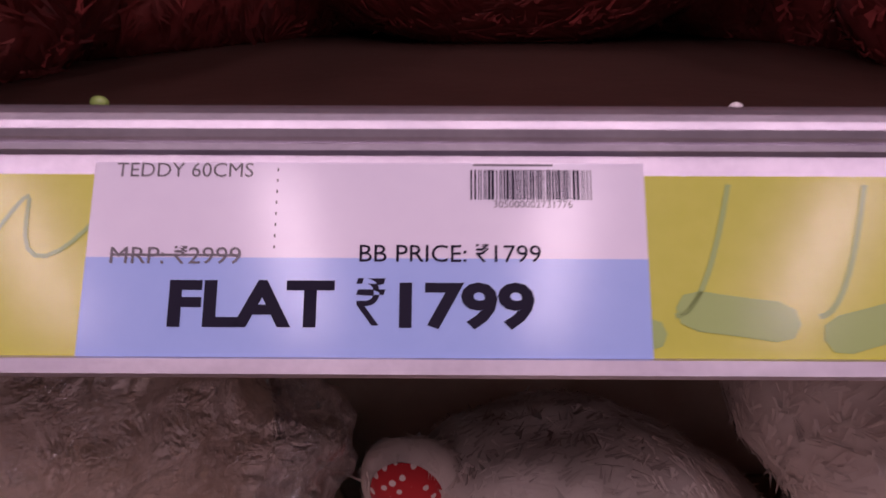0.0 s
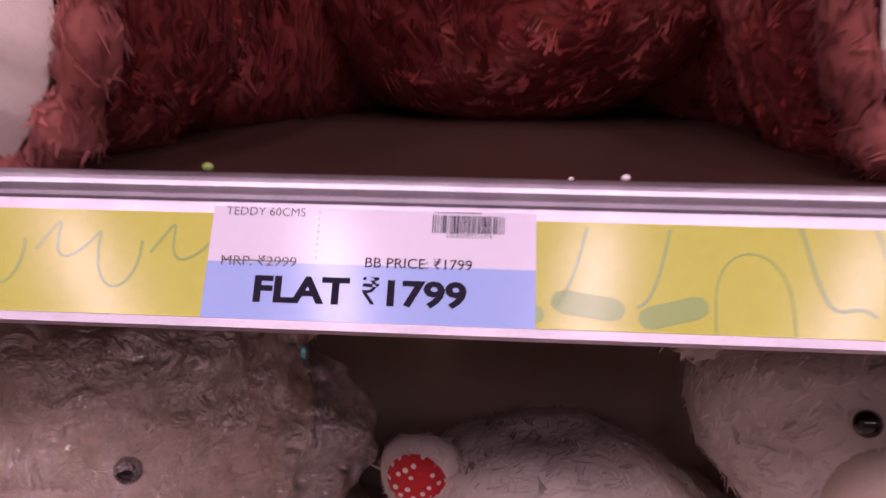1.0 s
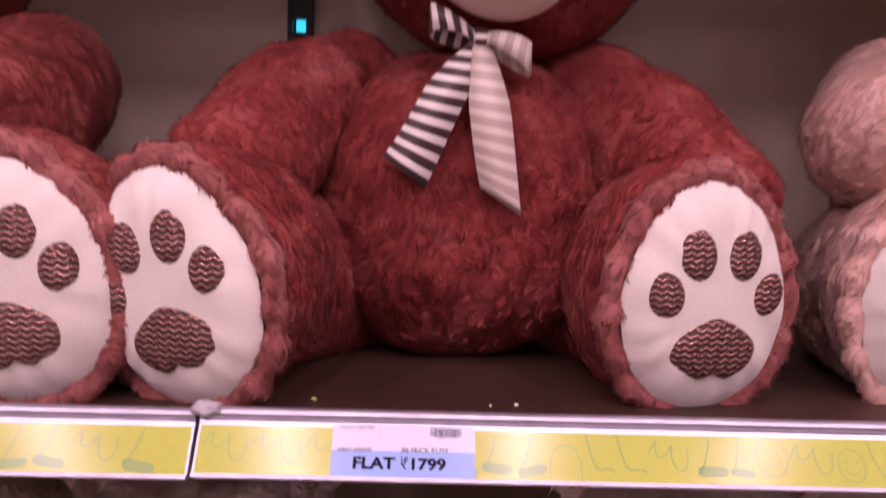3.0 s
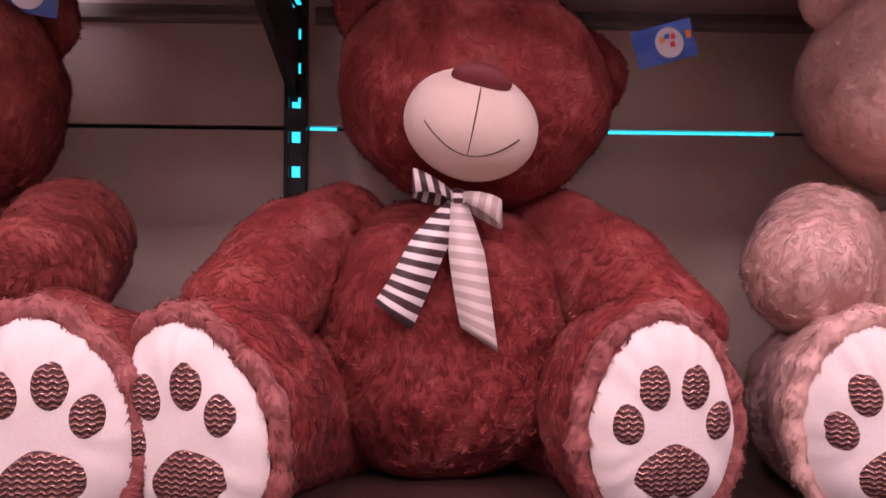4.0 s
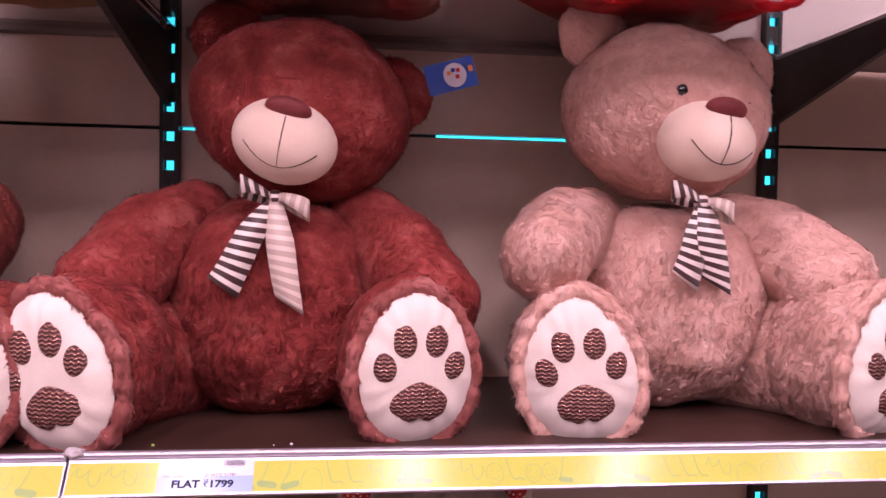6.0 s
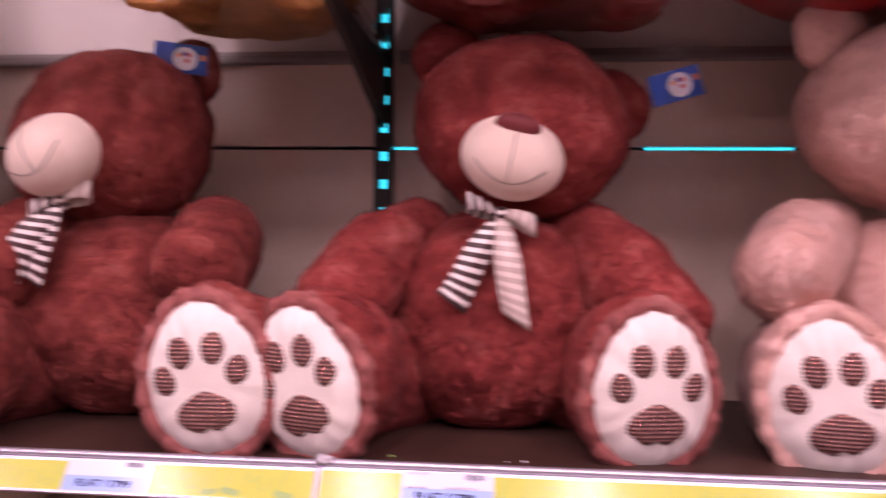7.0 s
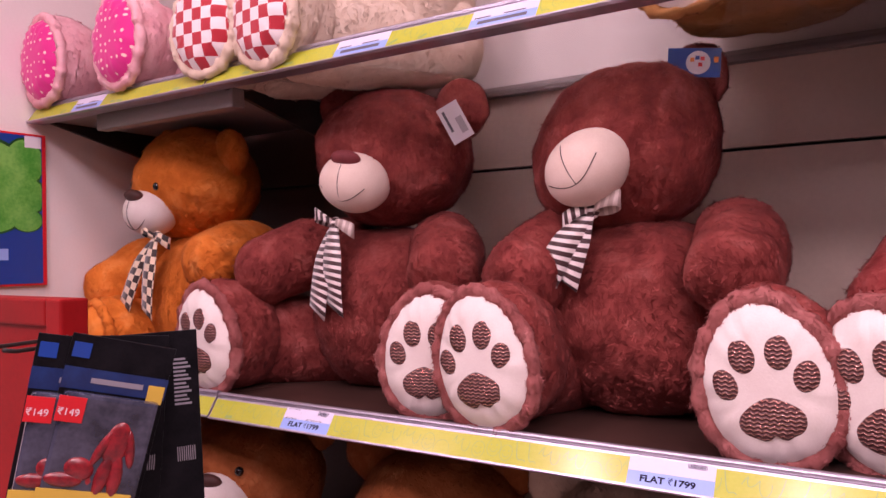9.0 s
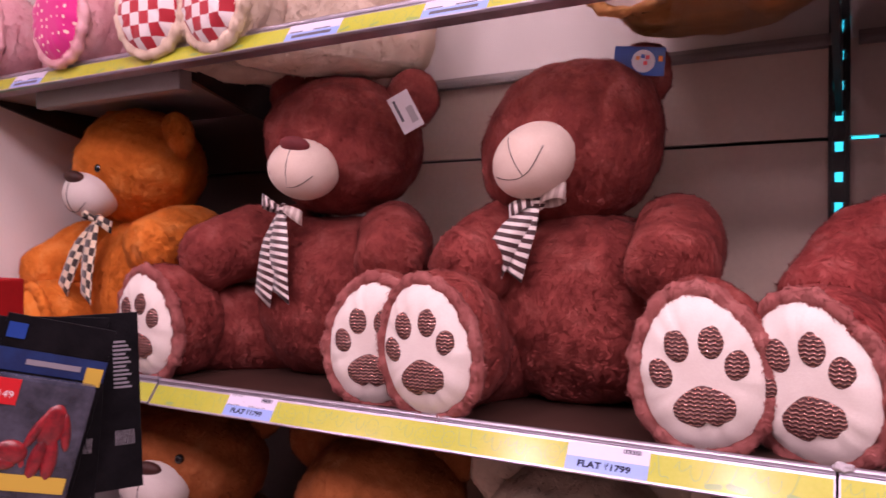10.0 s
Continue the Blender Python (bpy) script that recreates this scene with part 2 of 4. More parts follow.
def box(x0, x1, y0, y1, z0, z1, bevel=0.0, bm=None, turn=None):
    bm = bm or bmesh.new()
    m = Matrix.Translation(((x0 + x1) / 2, (y0 + y1) / 2, (z0 + z1) / 2)) @ Matrix.Diagonal((x1 - x0, y1 - y0, z1 - z0, 1))
    if turn is not None:
        m = turn @ m
    got = bmesh.ops.create_cube(bm, size=1.0, matrix=m)
    if bevel:
        edges = list({e for v in got["verts"] for e in v.link_edges})
        bmesh.ops.bevel(bm, geom=edges, offset=bevel, segments=2, affect="EDGES", profile=0.6)
    return bm


def prism(profile, x0, x1):
    """A profile in the y-z plane drawn out along x."""
    n = len(profile)
    verts = [(x0, y, z) for y, z in profile] + [(x1, y, z) for y, z in profile]
    faces = [(i, (i + 1) % n, n + (i + 1) % n, n + i) for i in range(n)]
    faces += [tuple(range(n))[::-1], tuple(range(n, 2 * n))]
    return verts, faces


def empty(name, x, y, z):
    ob = new(name)
    ob.matrix_world = pose(x, y, z)
    ob.empty_display_size = 0.05
    return ob


def grid_faces(nu, nv, close_u=True):
    """Rows of nu vertices, nv rows."""
    out = []
    for j in range(nv - 1):
        for i in range(nu if close_u else nu - 1):
            k = (i + 1) % nu
            out.append((j * nu + i, j * nu + k, (j + 1) * nu + k, (j + 1) * nu + i))
    return out


def lumpy(verts, amount, scale, seed):
    """Pushes vertices out and in along a smooth noise, from their middle."""
    c = np.mean(verts, axis=0)
    out = []
    for v in verts:
        d = Vector(v - c)
        if d.length > 1e-6:
            d.normalize()
        k = noise.noise(Vector(v) * scale + Vector((seed * 7.3, seed * 3.1, 0))) * amount
        out.append(v + np.array(d) * k)
    return np.array(out)


def ellipsoid(centre, radii, turn=None, nu=36, nv=22, lump=0.006, seed=0, power=1.0):
    verts = []
    for j in range(nv):
        a = math.pi * (j + 0.02) / (nv - 1 + 0.04)
        for i in range(nu):
            b = 2 * math.pi * i / nu
            s = math.sin(a)
            p = Vector((s * math.cos(b), s * math.sin(b), math.cos(a)))
            p = Vector([math.copysign(abs(q) ** power, q) for q in p])
            p = Vector((p.x * radii[0], p.y * radii[1], p.z * radii[2]))
            if turn is not None:
                p = turn @ p
            verts.append(np.array(p) + np.array(centre))
    verts = np.array(verts)
    if lump:
        verts = lumpy(verts, lump, 9.0, seed)
    faces = [f[::-1] for f in grid_faces(nu, nv)]
    faces += [tuple(range(nu)), tuple(range((nv - 1) * nu, nv * nu))[::-1]]
    return verts, faces


def limb(points, radii, nu=28, steps=8, lump=0.006, seed=0, tall=1.0, blunt=0.8):
    """A stuffed limb: rings along a smooth line, closed by round ends. tall stretches the rings upwards."""
    pts = [Vector(p) for p in points]
    full, rad = [], []
    n = len(pts)
    for k in range(n - 1):
        p0, p1, p2, p3 = pts[max(k - 1, 0)], pts[k], pts[k + 1], pts[min(k + 2, n - 1)]
        for s in range(steps):
            t = s / steps
            full.append(0.5 * (2 * p1 + (p2 - p0) * t + (2 * p0 - 5 * p1 + 4 * p2 - p3) * t * t + (3 * p1 - p0 - 3 * p2 + p3) * t ** 3))
            rad.append(radii[k] + (radii[k + 1] - radii[k]) * (3 * t * t - 2 * t ** 3))
    full.append(pts[-1])
    rad.append(radii[-1])
    line, widths = [], []
    head_dir, tail_dir = (full[0] - full[1]).normalized(), (full[-1] - full[-2]).normalized()
    for a in (6, 25, 45, 65, 80):
        line.append(full[0] + head_dir * rad[0] * 0.8 * math.cos(radians(a)))
        widths.append(rad[0] * math.sin(radians(a)))
    line += full
    widths += rad
    for a in (80, 65, 45, 25, 6):
        line.append(full[-1] + tail_dir * rad[-1] * blunt * math.cos(radians(a)))
        widths.append(rad[-1] * math.sin(radians(a)))
    verts = []
    for k, p in enumerate(line):
        d = (line[min(k + 1, len(line) - 1)] - line[max(k - 1, 0)]).normalized()
        side = d.cross(Vector((0, 0, 1)))
        side = side.normalized() if side.length > 1e-3 else Vector((1, 0, 0))
        up = side.cross(d).normalized()
        for i in range(nu):
            b = 2 * math.pi * i / nu
            verts.append(np.array(p + side * (math.cos(b) * widths[k]) + up * (math.sin(b) * widths[k] * tall)))
    verts = lumpy(np.array(verts), lump, 10.0, seed)
    faces = [g[::-1] for g in grid_faces(nu, len(line))]
    faces += [tuple(range(nu)), tuple(range((len(line) - 1) * nu, len(line) * nu))[::-1]]
    return verts, faces


def furry(name, shape, material, parent, density=62000, length=0.0125, label="", seed=0):
    """A stuffed part: its skin, and short strands of pile combed downwards all over it."""
    verts, faces = shape
    verts = lumpy(verts, 0.0055, 27.0, seed + 3)
    rng = np.random.default_rng(seed + 11)
    tris = []
    for f in faces:
        if len(f) <= 4:
            for k in range(1, len(f) - 1):
                tris.append((f[0], f[k], f[k + 1]))
    tris = np.array(tris)
    a, b, c = verts[tris[:, 0]], verts[tris[:, 1]], verts[tris[:, 2]]
    cross = np.cross(b - a, c - a)
    area = np.linalg.norm(cross, axis=1) / 2
    middle = verts.mean(axis=0)
    count = int(area.sum() * density)
    pick = rng.choice(len(tris), count, p=area / area.sum())
    u, v = rng.random(count), rng.random(count)
    flip = u + v > 1
    u[flip], v[flip] = 1 - u[flip], 1 - v[flip]
    root = a[pick] + (b - a)[pick] * u[:, None] + (c - a)[pick] * v[:, None]
    nrm = cross[pick] / (np.linalg.norm(cross[pick], axis=1)[:, None] + 1e-12)
    # combed downwards in slowly turning swirls, and gathered into tufts
    swirl = np.stack([np.sin(root[:, 2] * 31 + seed) + np.sin(root[:, 0] * 23), np.cos(root[:, 0] * 27 + seed), np.sin(root[:, 1] * 29 + root[:, 0] * 17)], axis=1)
    cell = np.floor(root / 0.0105 + 0.35 * np.sin(root[:, [1, 2, 0]] * 210)).astype(np.int64)
    key = (cell[:, 0] * 73856093) ^ (cell[:, 1] * 19349663) ^ (cell[:, 2] * 83492791)
    tuft = np.unique(key, return_inverse=True)[1].ravel()
    tufts = tuft.max() + 1
    heart_of = np.stack([np.bincount(tuft, root[:, q], tufts) for q in range(3)], axis=1) / np.bincount(tuft, minlength=tufts)[:, None]
    way = rng.normal(0, 0.55, (tufts, 3))[tuft]
    flow = np.array([0, 0, -0.9]) + swirl * 0.5 + way + rng.normal(0, 0.22, (count, 3))
    flow -= nrm * np.sum(flow * nrm, axis=1)[:, None]
    flow /= np.linalg.norm(flow, axis=1)[:, None] + 1e-9
    side = np.cross(nrm, flow)
    long = length * ((0.65 + 0.6 * rng.random(tufts))[tuft] * (0.75 + 0.5 * rng.random(count)))[:, None]
    wide = 0.0007 + 0.0008 * rng.random(count)[:, None]
    base = root + nrm * 0.0016
    rise = (0.0008 + 0.0016 * rng.random(tufts)[tuft] + 0.0007 * rng.random(count))[:, None]
    rise = rise + np.where(rng.random(count) < 0.06, 0.0065 * rng.random(count), 0.0)[:, None]
    tip = root + (heart_of[tuft] - root) * 0.55 + nrm * rise + flow * 0.9 * long
    strands = np.stack([base + side * wide, base - side * wide, tip], axis=1).reshape(-1, 3)
    n0 = len(verts)
    all_verts = np.concatenate([verts, strands])
    polys = [list(f) for f in faces]
    loops = np.concatenate([np.concatenate([np.array(f) for f in polys]), n0 + np.arange(count * 3)]).astype(np.int32)
    sizes = np.concatenate([np.array([len(f) for f in polys]), np.full(count, 3)])
    starts = np.concatenate([[0], np.cumsum(sizes)[:-1]]).astype(np.int32)
    me = bpy.data.meshes.new(name)
    me.vertices.add(len(all_verts))
    me.vertices.foreach_set("co", all_verts.astype(np.float32).ravel())
    me.loops.add(len(loops))
    me.loops.foreach_set("vertex_index", loops)
    me.polygons.add(len(sizes))
    me.polygons.foreach_set("loop_start", starts)
    me.polygons.foreach_set("use_smooth", np.ones(len(sizes), dtype=bool))
    me.update(calc_edges=True)
    # the strands shade with the skin they stand on
    normals = np.zeros(len(all_verts) * 3, dtype=np.float32)
    me.vertex_normals.foreach_get("vector", normals)
    normals = normals.reshape(-1, 3)
    lean = nrm + flow * 0.30 + way * 0.24 + side * rng.normal(0, 0.20, (count, 1))
    lean /= np.linalg.norm(lean, axis=1)[:, None]
    normals[n0:] = np.repeat(lean, 3, axis=0)
    me.normals_split_custom_set_from_vertices(normals.tolist())
    me.materials.append(material)
    ob = new(name, me)
    ob.parent = parent
    if label:
        ob["label"] = label
    return ob


def cushion(outline, height, rings=5, skirt=0.004):
    """A domed pad over an outline in its own x-z plane, bulging towards -y; with uvs in metres."""
    n = len(outline)
    verts, uvs = [], []
    for r in range(rings + 1):
        k = 1 - r / (rings + 0.5)
        y = -height * math.sqrt(max(0, 1 - k ** 3)) if r else skirt
        for x, z in outline:
            verts.append(Vector((x * k, y, z * k)))
            uvs.append((x * k, z * k))
    faces = grid_faces(n, rings + 1)
    faces.append(tuple(range(rings * n, (rings + 1) * n)))
    return verts, faces, uvs


def oval(rx, rz, n=28, cx=0.0, cz=0.0, egg=0.0):
    return [(cx + rx * math.cos(2 * math.pi * i / n) * (1 - egg * math.sin(2 * math.pi * i / n)), cz + rz * math.sin(2 * math.pi * i / n)) for i in range(n)]


def heart(w, h, n=36):
    """The big paw pad: a blunt point above, two lobes below."""
    out = []
    for i in range(n):
        a = 2 * math.pi * i / n
        x = math.sin(a)
        z = math.cos(a)
        if z < 0:
            z = z * 0.98 + 0.26 * math.exp(-(x / 0.16) ** 2)
        else:
            x *= 1 - 0.40 * z * z
        out.append((-x * w / 2, z * h / 2))
    return out


def placed(shape, m):
    verts, faces, *rest = shape
    return [m @ Vector(v) for v in verts], faces


def tube(points, radius, nu=6):
    pts = [Vector(p) for p in points]
    verts = []
    for k, p in enumerate(pts):
        d = (pts[min(k + 1, len(pts) - 1)] - pts[max(k - 1, 0)]).normalized()
        side = d.cross(Vector((0.1, 0.3, 1))).normalized()
        up = side.cross(d)
        for i in range(nu):
            b = 2 * math.pi * i / nu
            verts.append(p + (side * math.cos(b) + up * math.sin(b)) * radius)
    faces = grid_faces(nu, len(pts))
    faces += [tuple(range(nu))[::-1], tuple(range((len(pts) - 1) * nu, len(pts) * nu))]
    return verts, faces


def strap(points, across, widths, thick=0.0016):
    """A ribbon along a line, with the length and width in metres as uv."""
    pts = [Vector(p) for p in points]
    verts, uvs, run = [], [], 0.0
    for k, p in enumerate(pts):
        if k:
            run += (pts[k] - pts[k - 1]).length
        d = (pts[min(k + 1, len(pts) - 1)] - pts[max(k - 1, 0)]).normalized()
        a = across[k] if isinstance(across, list) else across
        a = Vector(a).normalized()
        n = d.cross(a).normalized() * thick / 2
        w = widths[k] / 2
        for q, s in ((p - a * w + n, -w), (p + a * w + n, w), (p + a * w - n, w), (p - a * w - n, -w)):
            verts.append(q)
            uvs.append((run, s))
    faces = grid_faces(4, len(pts))
    faces += [(0, 1, 2, 3)[::-1], tuple(range(len(verts) - 4, len(verts)))]
    return verts, faces, uvs

# ---------------------------------------------------------------- the setting
DECK_Z = 0.995          # top of the middle shelf
UPPER_Z = 1.711         # top of the upper shelf
LOWER_Z = 0.262         # top of the lower shelf
BACK_Y = 0.575          # face of the back panels
POSTS = (-1.475, -0.193, 1.11)
LEFT_X, RIGHT_X = -2.20, 2.3

floor = part("floor", box(-4.2, 4.2, -4.2, 1.0, -0.05, 0.0), FLOOR)
tagged(floor, "pale polished floor of the shop aisle", "floor", kind="structure")
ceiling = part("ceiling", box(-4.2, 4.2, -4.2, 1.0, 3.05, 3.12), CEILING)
tagged(ceiling, "unseen ceiling over the aisle, coloured dark grey to limit bounced light", "ceiling", kind="structure")
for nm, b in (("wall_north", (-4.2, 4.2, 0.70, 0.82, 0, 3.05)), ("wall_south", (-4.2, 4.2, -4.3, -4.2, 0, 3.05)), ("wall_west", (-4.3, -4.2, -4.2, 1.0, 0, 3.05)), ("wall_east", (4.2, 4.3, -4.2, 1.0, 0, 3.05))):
    tagged(part(nm, box(*b), UNSEEN_WALL), "unseen wall added around the aisle, darkened to limit bounced light", "wall", kind="structure")
end_wall = part("wall_end", box(LEFT_X - 0.10, LEFT_X, -1.3, 0.70, 0, 3.05), WALL)
tagged(end_wall, "off-white painted wall closing the end of the shelves", "wall", kind="structure")

# back panels, with a narrow joint between the rows
xs = [LEFT_X, POSTS[0], POSTS[1], POSTS[2], RIGHT_X]
rows_z = [(0.05, 0.445), (0.450, 0.98), (0.985, 1.509), (1.516, 1.712), (1.715, 2.6)]
for i in range(4):
    for z0, z1 in rows_z:
        p = part("back_panel", box(xs[i] + 0.004, xs[i + 1] - 0.004, BACK_Y, BACK_Y + 0.02, z0, z1, 0.0015), WALL if z0 > 1.7 else PANEL_SHADED if i == 0 else PANEL)
        tagged(p, "end bay back panel, coloured dark brown to stand for shade" if i == 0 and z0 < 1.7 else "grey-beige laminate back panel of the shelving" if z0 < 1.7 else "off-white back panel above the glass shelf", "panel", "back panels", "structure")

# light strip behind the joint of the panels
for a, b in ((-0.172, -0.125), (0.36, 0.66)):
    led = part("led_strip", box(a, b, BACK_Y + 0.004, BACK_Y + 0.012, 1.5105, 1.5145), LED)
    tagged(led, "thin glowing cyan light strip between the back panels", "light strip", "light strips")


def upright(x, lit=True):
    post = empty("shelf_upright", x, BACK_Y - 0.02, 0.05)
    tagged(post, "dark slotted steel upright with cyan light behind its slots" if lit else "dark slotted steel upright of the end bay", "upright", "shelf uprights")
    part("backing", box(-0.019, 0.019, 0.012, 0.017, 0, 2.5), STEEL_DARK, post)
    if lit:
        part("light_strip", box(-0.007, 0.007, 0.006, 0.009, 0.3, 2.45), LED, post, "glowing cyan strip")
    for s in (-1, 1):
        part("rail", box(min(s * 0.011, s * 0.019), max(s * 0.011, s * 0.019), -0.006, 0.012, 0, 2.5, 0.001), STEEL_DARK, post)
    z = 0.02
    rung = None
    while z < 2.45:
        if rung is None:
            bm = box(-0.011, 0.011, -0.004, 0.004, 0, 0.040)
            rung = part("rung", bm, STEEL_DARK, post)
            rung.location.z = z
        else:
            o = new("rung", rung.data)
            o.parent, o.location.z = post, z
        z += 0.0597
    return post


for x in POSTS:
    upright(x, x > -1)


def bracket(x, deck, drop):
    prof = [(BACK_Y - 0.03, deck - drop), (BACK_Y - 0.03, deck - 0.012), (0.03, deck - 0.012), (0.03, deck - 0.03)]
    v, f = prism(prof, x - 0.006, x + 0.006)
    b = mesh_object("shelf_bracket", v, f, STEEL_DARK)
    tagged(b, "dark tapered steel bracket under a shelf", "bracket", "shelf brackets")


for x in (LEFT_X + 0.012,) + POSTS:
    bracket(x, UPPER_Z - 0.004, 0.155)
    bracket(x, DECK_Z - 0.004, 0.12)

# rail profile: from its foot up the sloping face to the round lip
FACE_TOP, FACE_BOT = (0.0, 0.995), (-0.0262, 0.9562)
SLOPE = math.atan2(FACE_TOP[0] - FACE_BOT[0], FACE_TOP[1] - FACE_BOT[1])


def on_face(x, up, out=0.0, z_shift=0.0):
    """A point of the rail's sloping face: up from its foot, out from its surface."""
    s, c = math.sin(SLOPE), math.cos(SLOPE)
    return Vector((x, FACE_BOT[0] + up * s - out * c, FACE_BOT[1] + z_shift + up * c + out * s))


FACE_H = 0.0468


def face_quad(name, x0, x1, u0, u1, out, material, parent, z_shift=0.0, thick=0.0004, label=""):
    v = [on_face(x, u, o, z_shift) for o in (out - thick, out) for x, u in ((x0, u0), (x1, u0), (x1, u1), (x0, u1))]
    f = [(3, 2, 1, 0), (4, 5, 6, 7), (0, 1, 5, 4), (1, 2, 6, 5), (2, 3, 7, 6), (3, 0, 4, 7)]
    return mesh_object(name, v, f, material, parent, label)


def text_part(name, words, x, u, size, width, parent, material, z_shift=0.0, bold=0.0, out=0.0011):
    """Words lying on the rail's face: left end x, base line u above the foot, letter height and full width."""
    c = bpy.data.curves.new(name, "FONT")
    c.body, c.size, c.offset, c.resolution_u = words, 1.0, bold, 3
    ob = bpy.data.objects.new(name, c)
    scene.collection.objects.link(ob)
    bpy.context.view_layer.update()
    me = bpy.data.meshes.new_from_object(ob.evaluated_get(bpy.context.evaluated_depsgraph_get()))
    bpy.data.objects.remove(ob)
    co = np.zeros(len(me.vertices) * 3)
    me.vertices.foreach_get("co", co)
    co = co.reshape(-1, 3)
    lo, hi = co.min(axis=0), co.max(axis=0)
    kx = width / (hi[0] - lo[0])
    kz = size / (hi[1] - min(0, lo[1]))
    pts = [on_face(x + (p[0] - lo[0]) * kx, u + p[1] * kz, out, z_shift) for p in co]
    me.vertices.foreach_set("co", np.array(pts).ravel())
    me.materials.append(material)
    me.update()
    t = new(name, me)
    t.parent = parent
    return t


def doodle(parent, pts, z_shift=0.0, w=0.0009, name="printed_drawing"):
    """A green line printed on the paper strip."""
    n = len(pts)
    verts = []
    for k, (x, u) in enumerate(pts):
        x0, u0 = pts[max(k - 1, 0)]
        x1, u1 = pts[min(k + 1, n - 1)]
        l = math.hypot(x1 - x0, u1 - u0) or 1
        nx, nu_ = -(u1 - u0) / l * w / 2, (x1 - x0) / l * w / 2
        verts += [on_face(x - nx, u - nu_, 0.0008, z_shift), on_face(x + nx, u + nu_, 0.0008, z_shift)]
    faces = [(2 * k, 2 * k + 2, 2 * k + 3, 2 * k + 1) for k in range(n - 1)]
    return mesh_object(name, verts, faces, INK_GREEN, parent)


def doodle_leaf(parent, x, u, r, turn, z_shift=0.0):
    verts = [on_face(x, u, 0.0008, z_shift)]
    n = 14
    for i in range(n):
        a = 2 * math.pi * i / n
        p, q = r * math.cos(a), r * 0.45 * math.sin(a) * (1 + 0.3 * math.cos(2 * a))
        verts.append(on_face(x + p * math.cos(turn) - q * math.sin(turn), u + p * math.sin(turn) + q * math.cos(turn), 0.0008, z_shift))
    return mesh_object("printed_leaf", verts, [(0, 1 + i, 1 + (i + 1) % n) for i in range(n)], INK_GREEN, parent)


def doodles(parent, x0, x1, z_shift, rng):
    """Faces, waves, arches and leaves of a child's drawing along the strip."""
    x = x0 + 0.006
    while x < x1 - 0.05:
        kind = rng.randrange(5)
        if kind == 0:
            r, k = rng.uniform(0.010, 0.018), rng.uniform(0.020, 0.036)
            doodle(parent, [(x + r + r * math.cos(t), 0.003 + k * max(0, math.sin(t)) ** 0.6) for t in np.linspace(math.pi, 0, 18)], z_shift, 0.0007)
            step = 2 * r
        elif kind == 1:
            l = rng.uniform(0.035, 0.05)
            doodle(parent, [(x + l * t + 0.003 * math.sin(t * 17), 0.027 + 0.008 * math.sin(t * 15) + 0.006 * math.sin(t * 6)) for t in np.linspace(0, 1, 34)], z_shift, 0.0010)
            step = l
        elif kind == 2:
            r, u = rng.uniform(0.010, 0.014), rng.uniform(0.020, 0.028)
            doodle(parent, [(x + r + r * math.cos(t), u + r * 1.2 * math.sin(t)) for t in np.linspace(0, 2 * math.pi, 24)], z_shift, 0.0008)
            doodle_leaf(parent, x + r * 0.6, u + r * 0.3, 0.0016, 0.5, z_shift)
            doodle_leaf(parent, x + r * 1.4, u + r * 0.3, 0.0016, 0.5, z_shift)
            doodle(parent, [(x + r + r * 0.5 * math.cos(t), u - 0.2 * r + r * 0.4 * math.sin(t)) for t in np.linspace(math.pi, 2 * math.pi, 10)], z_shift, 0.0007)
            step = 2 * r
        elif kind == 3:
            r = rng.uniform(0.010, 0.015)
            doodle_leaf(parent, x + r, rng.uniform(0.008, 0.014), r, rng.uniform(-0.2, 0.5), z_shift)
            doodle(parent, [(x + r * t, 0.012 + 0.030 * t * t) for t in np.linspace(0, 1, 10)], z_shift, 0.0012)
            step = 2 * r
        else:
            l = rng.uniform(0.016, 0.026)
            doodle(parent, [(x + l * t * t, 0.043 - 0.038 * t + 0.006 * math.sin(t * 8)) for t in np.linspace(0, 1, 18)], z_shift, 0.0014)
            step = l
        x += step + rng.uniform(0.000, 0.005)


RUPEE = "\u20b9"


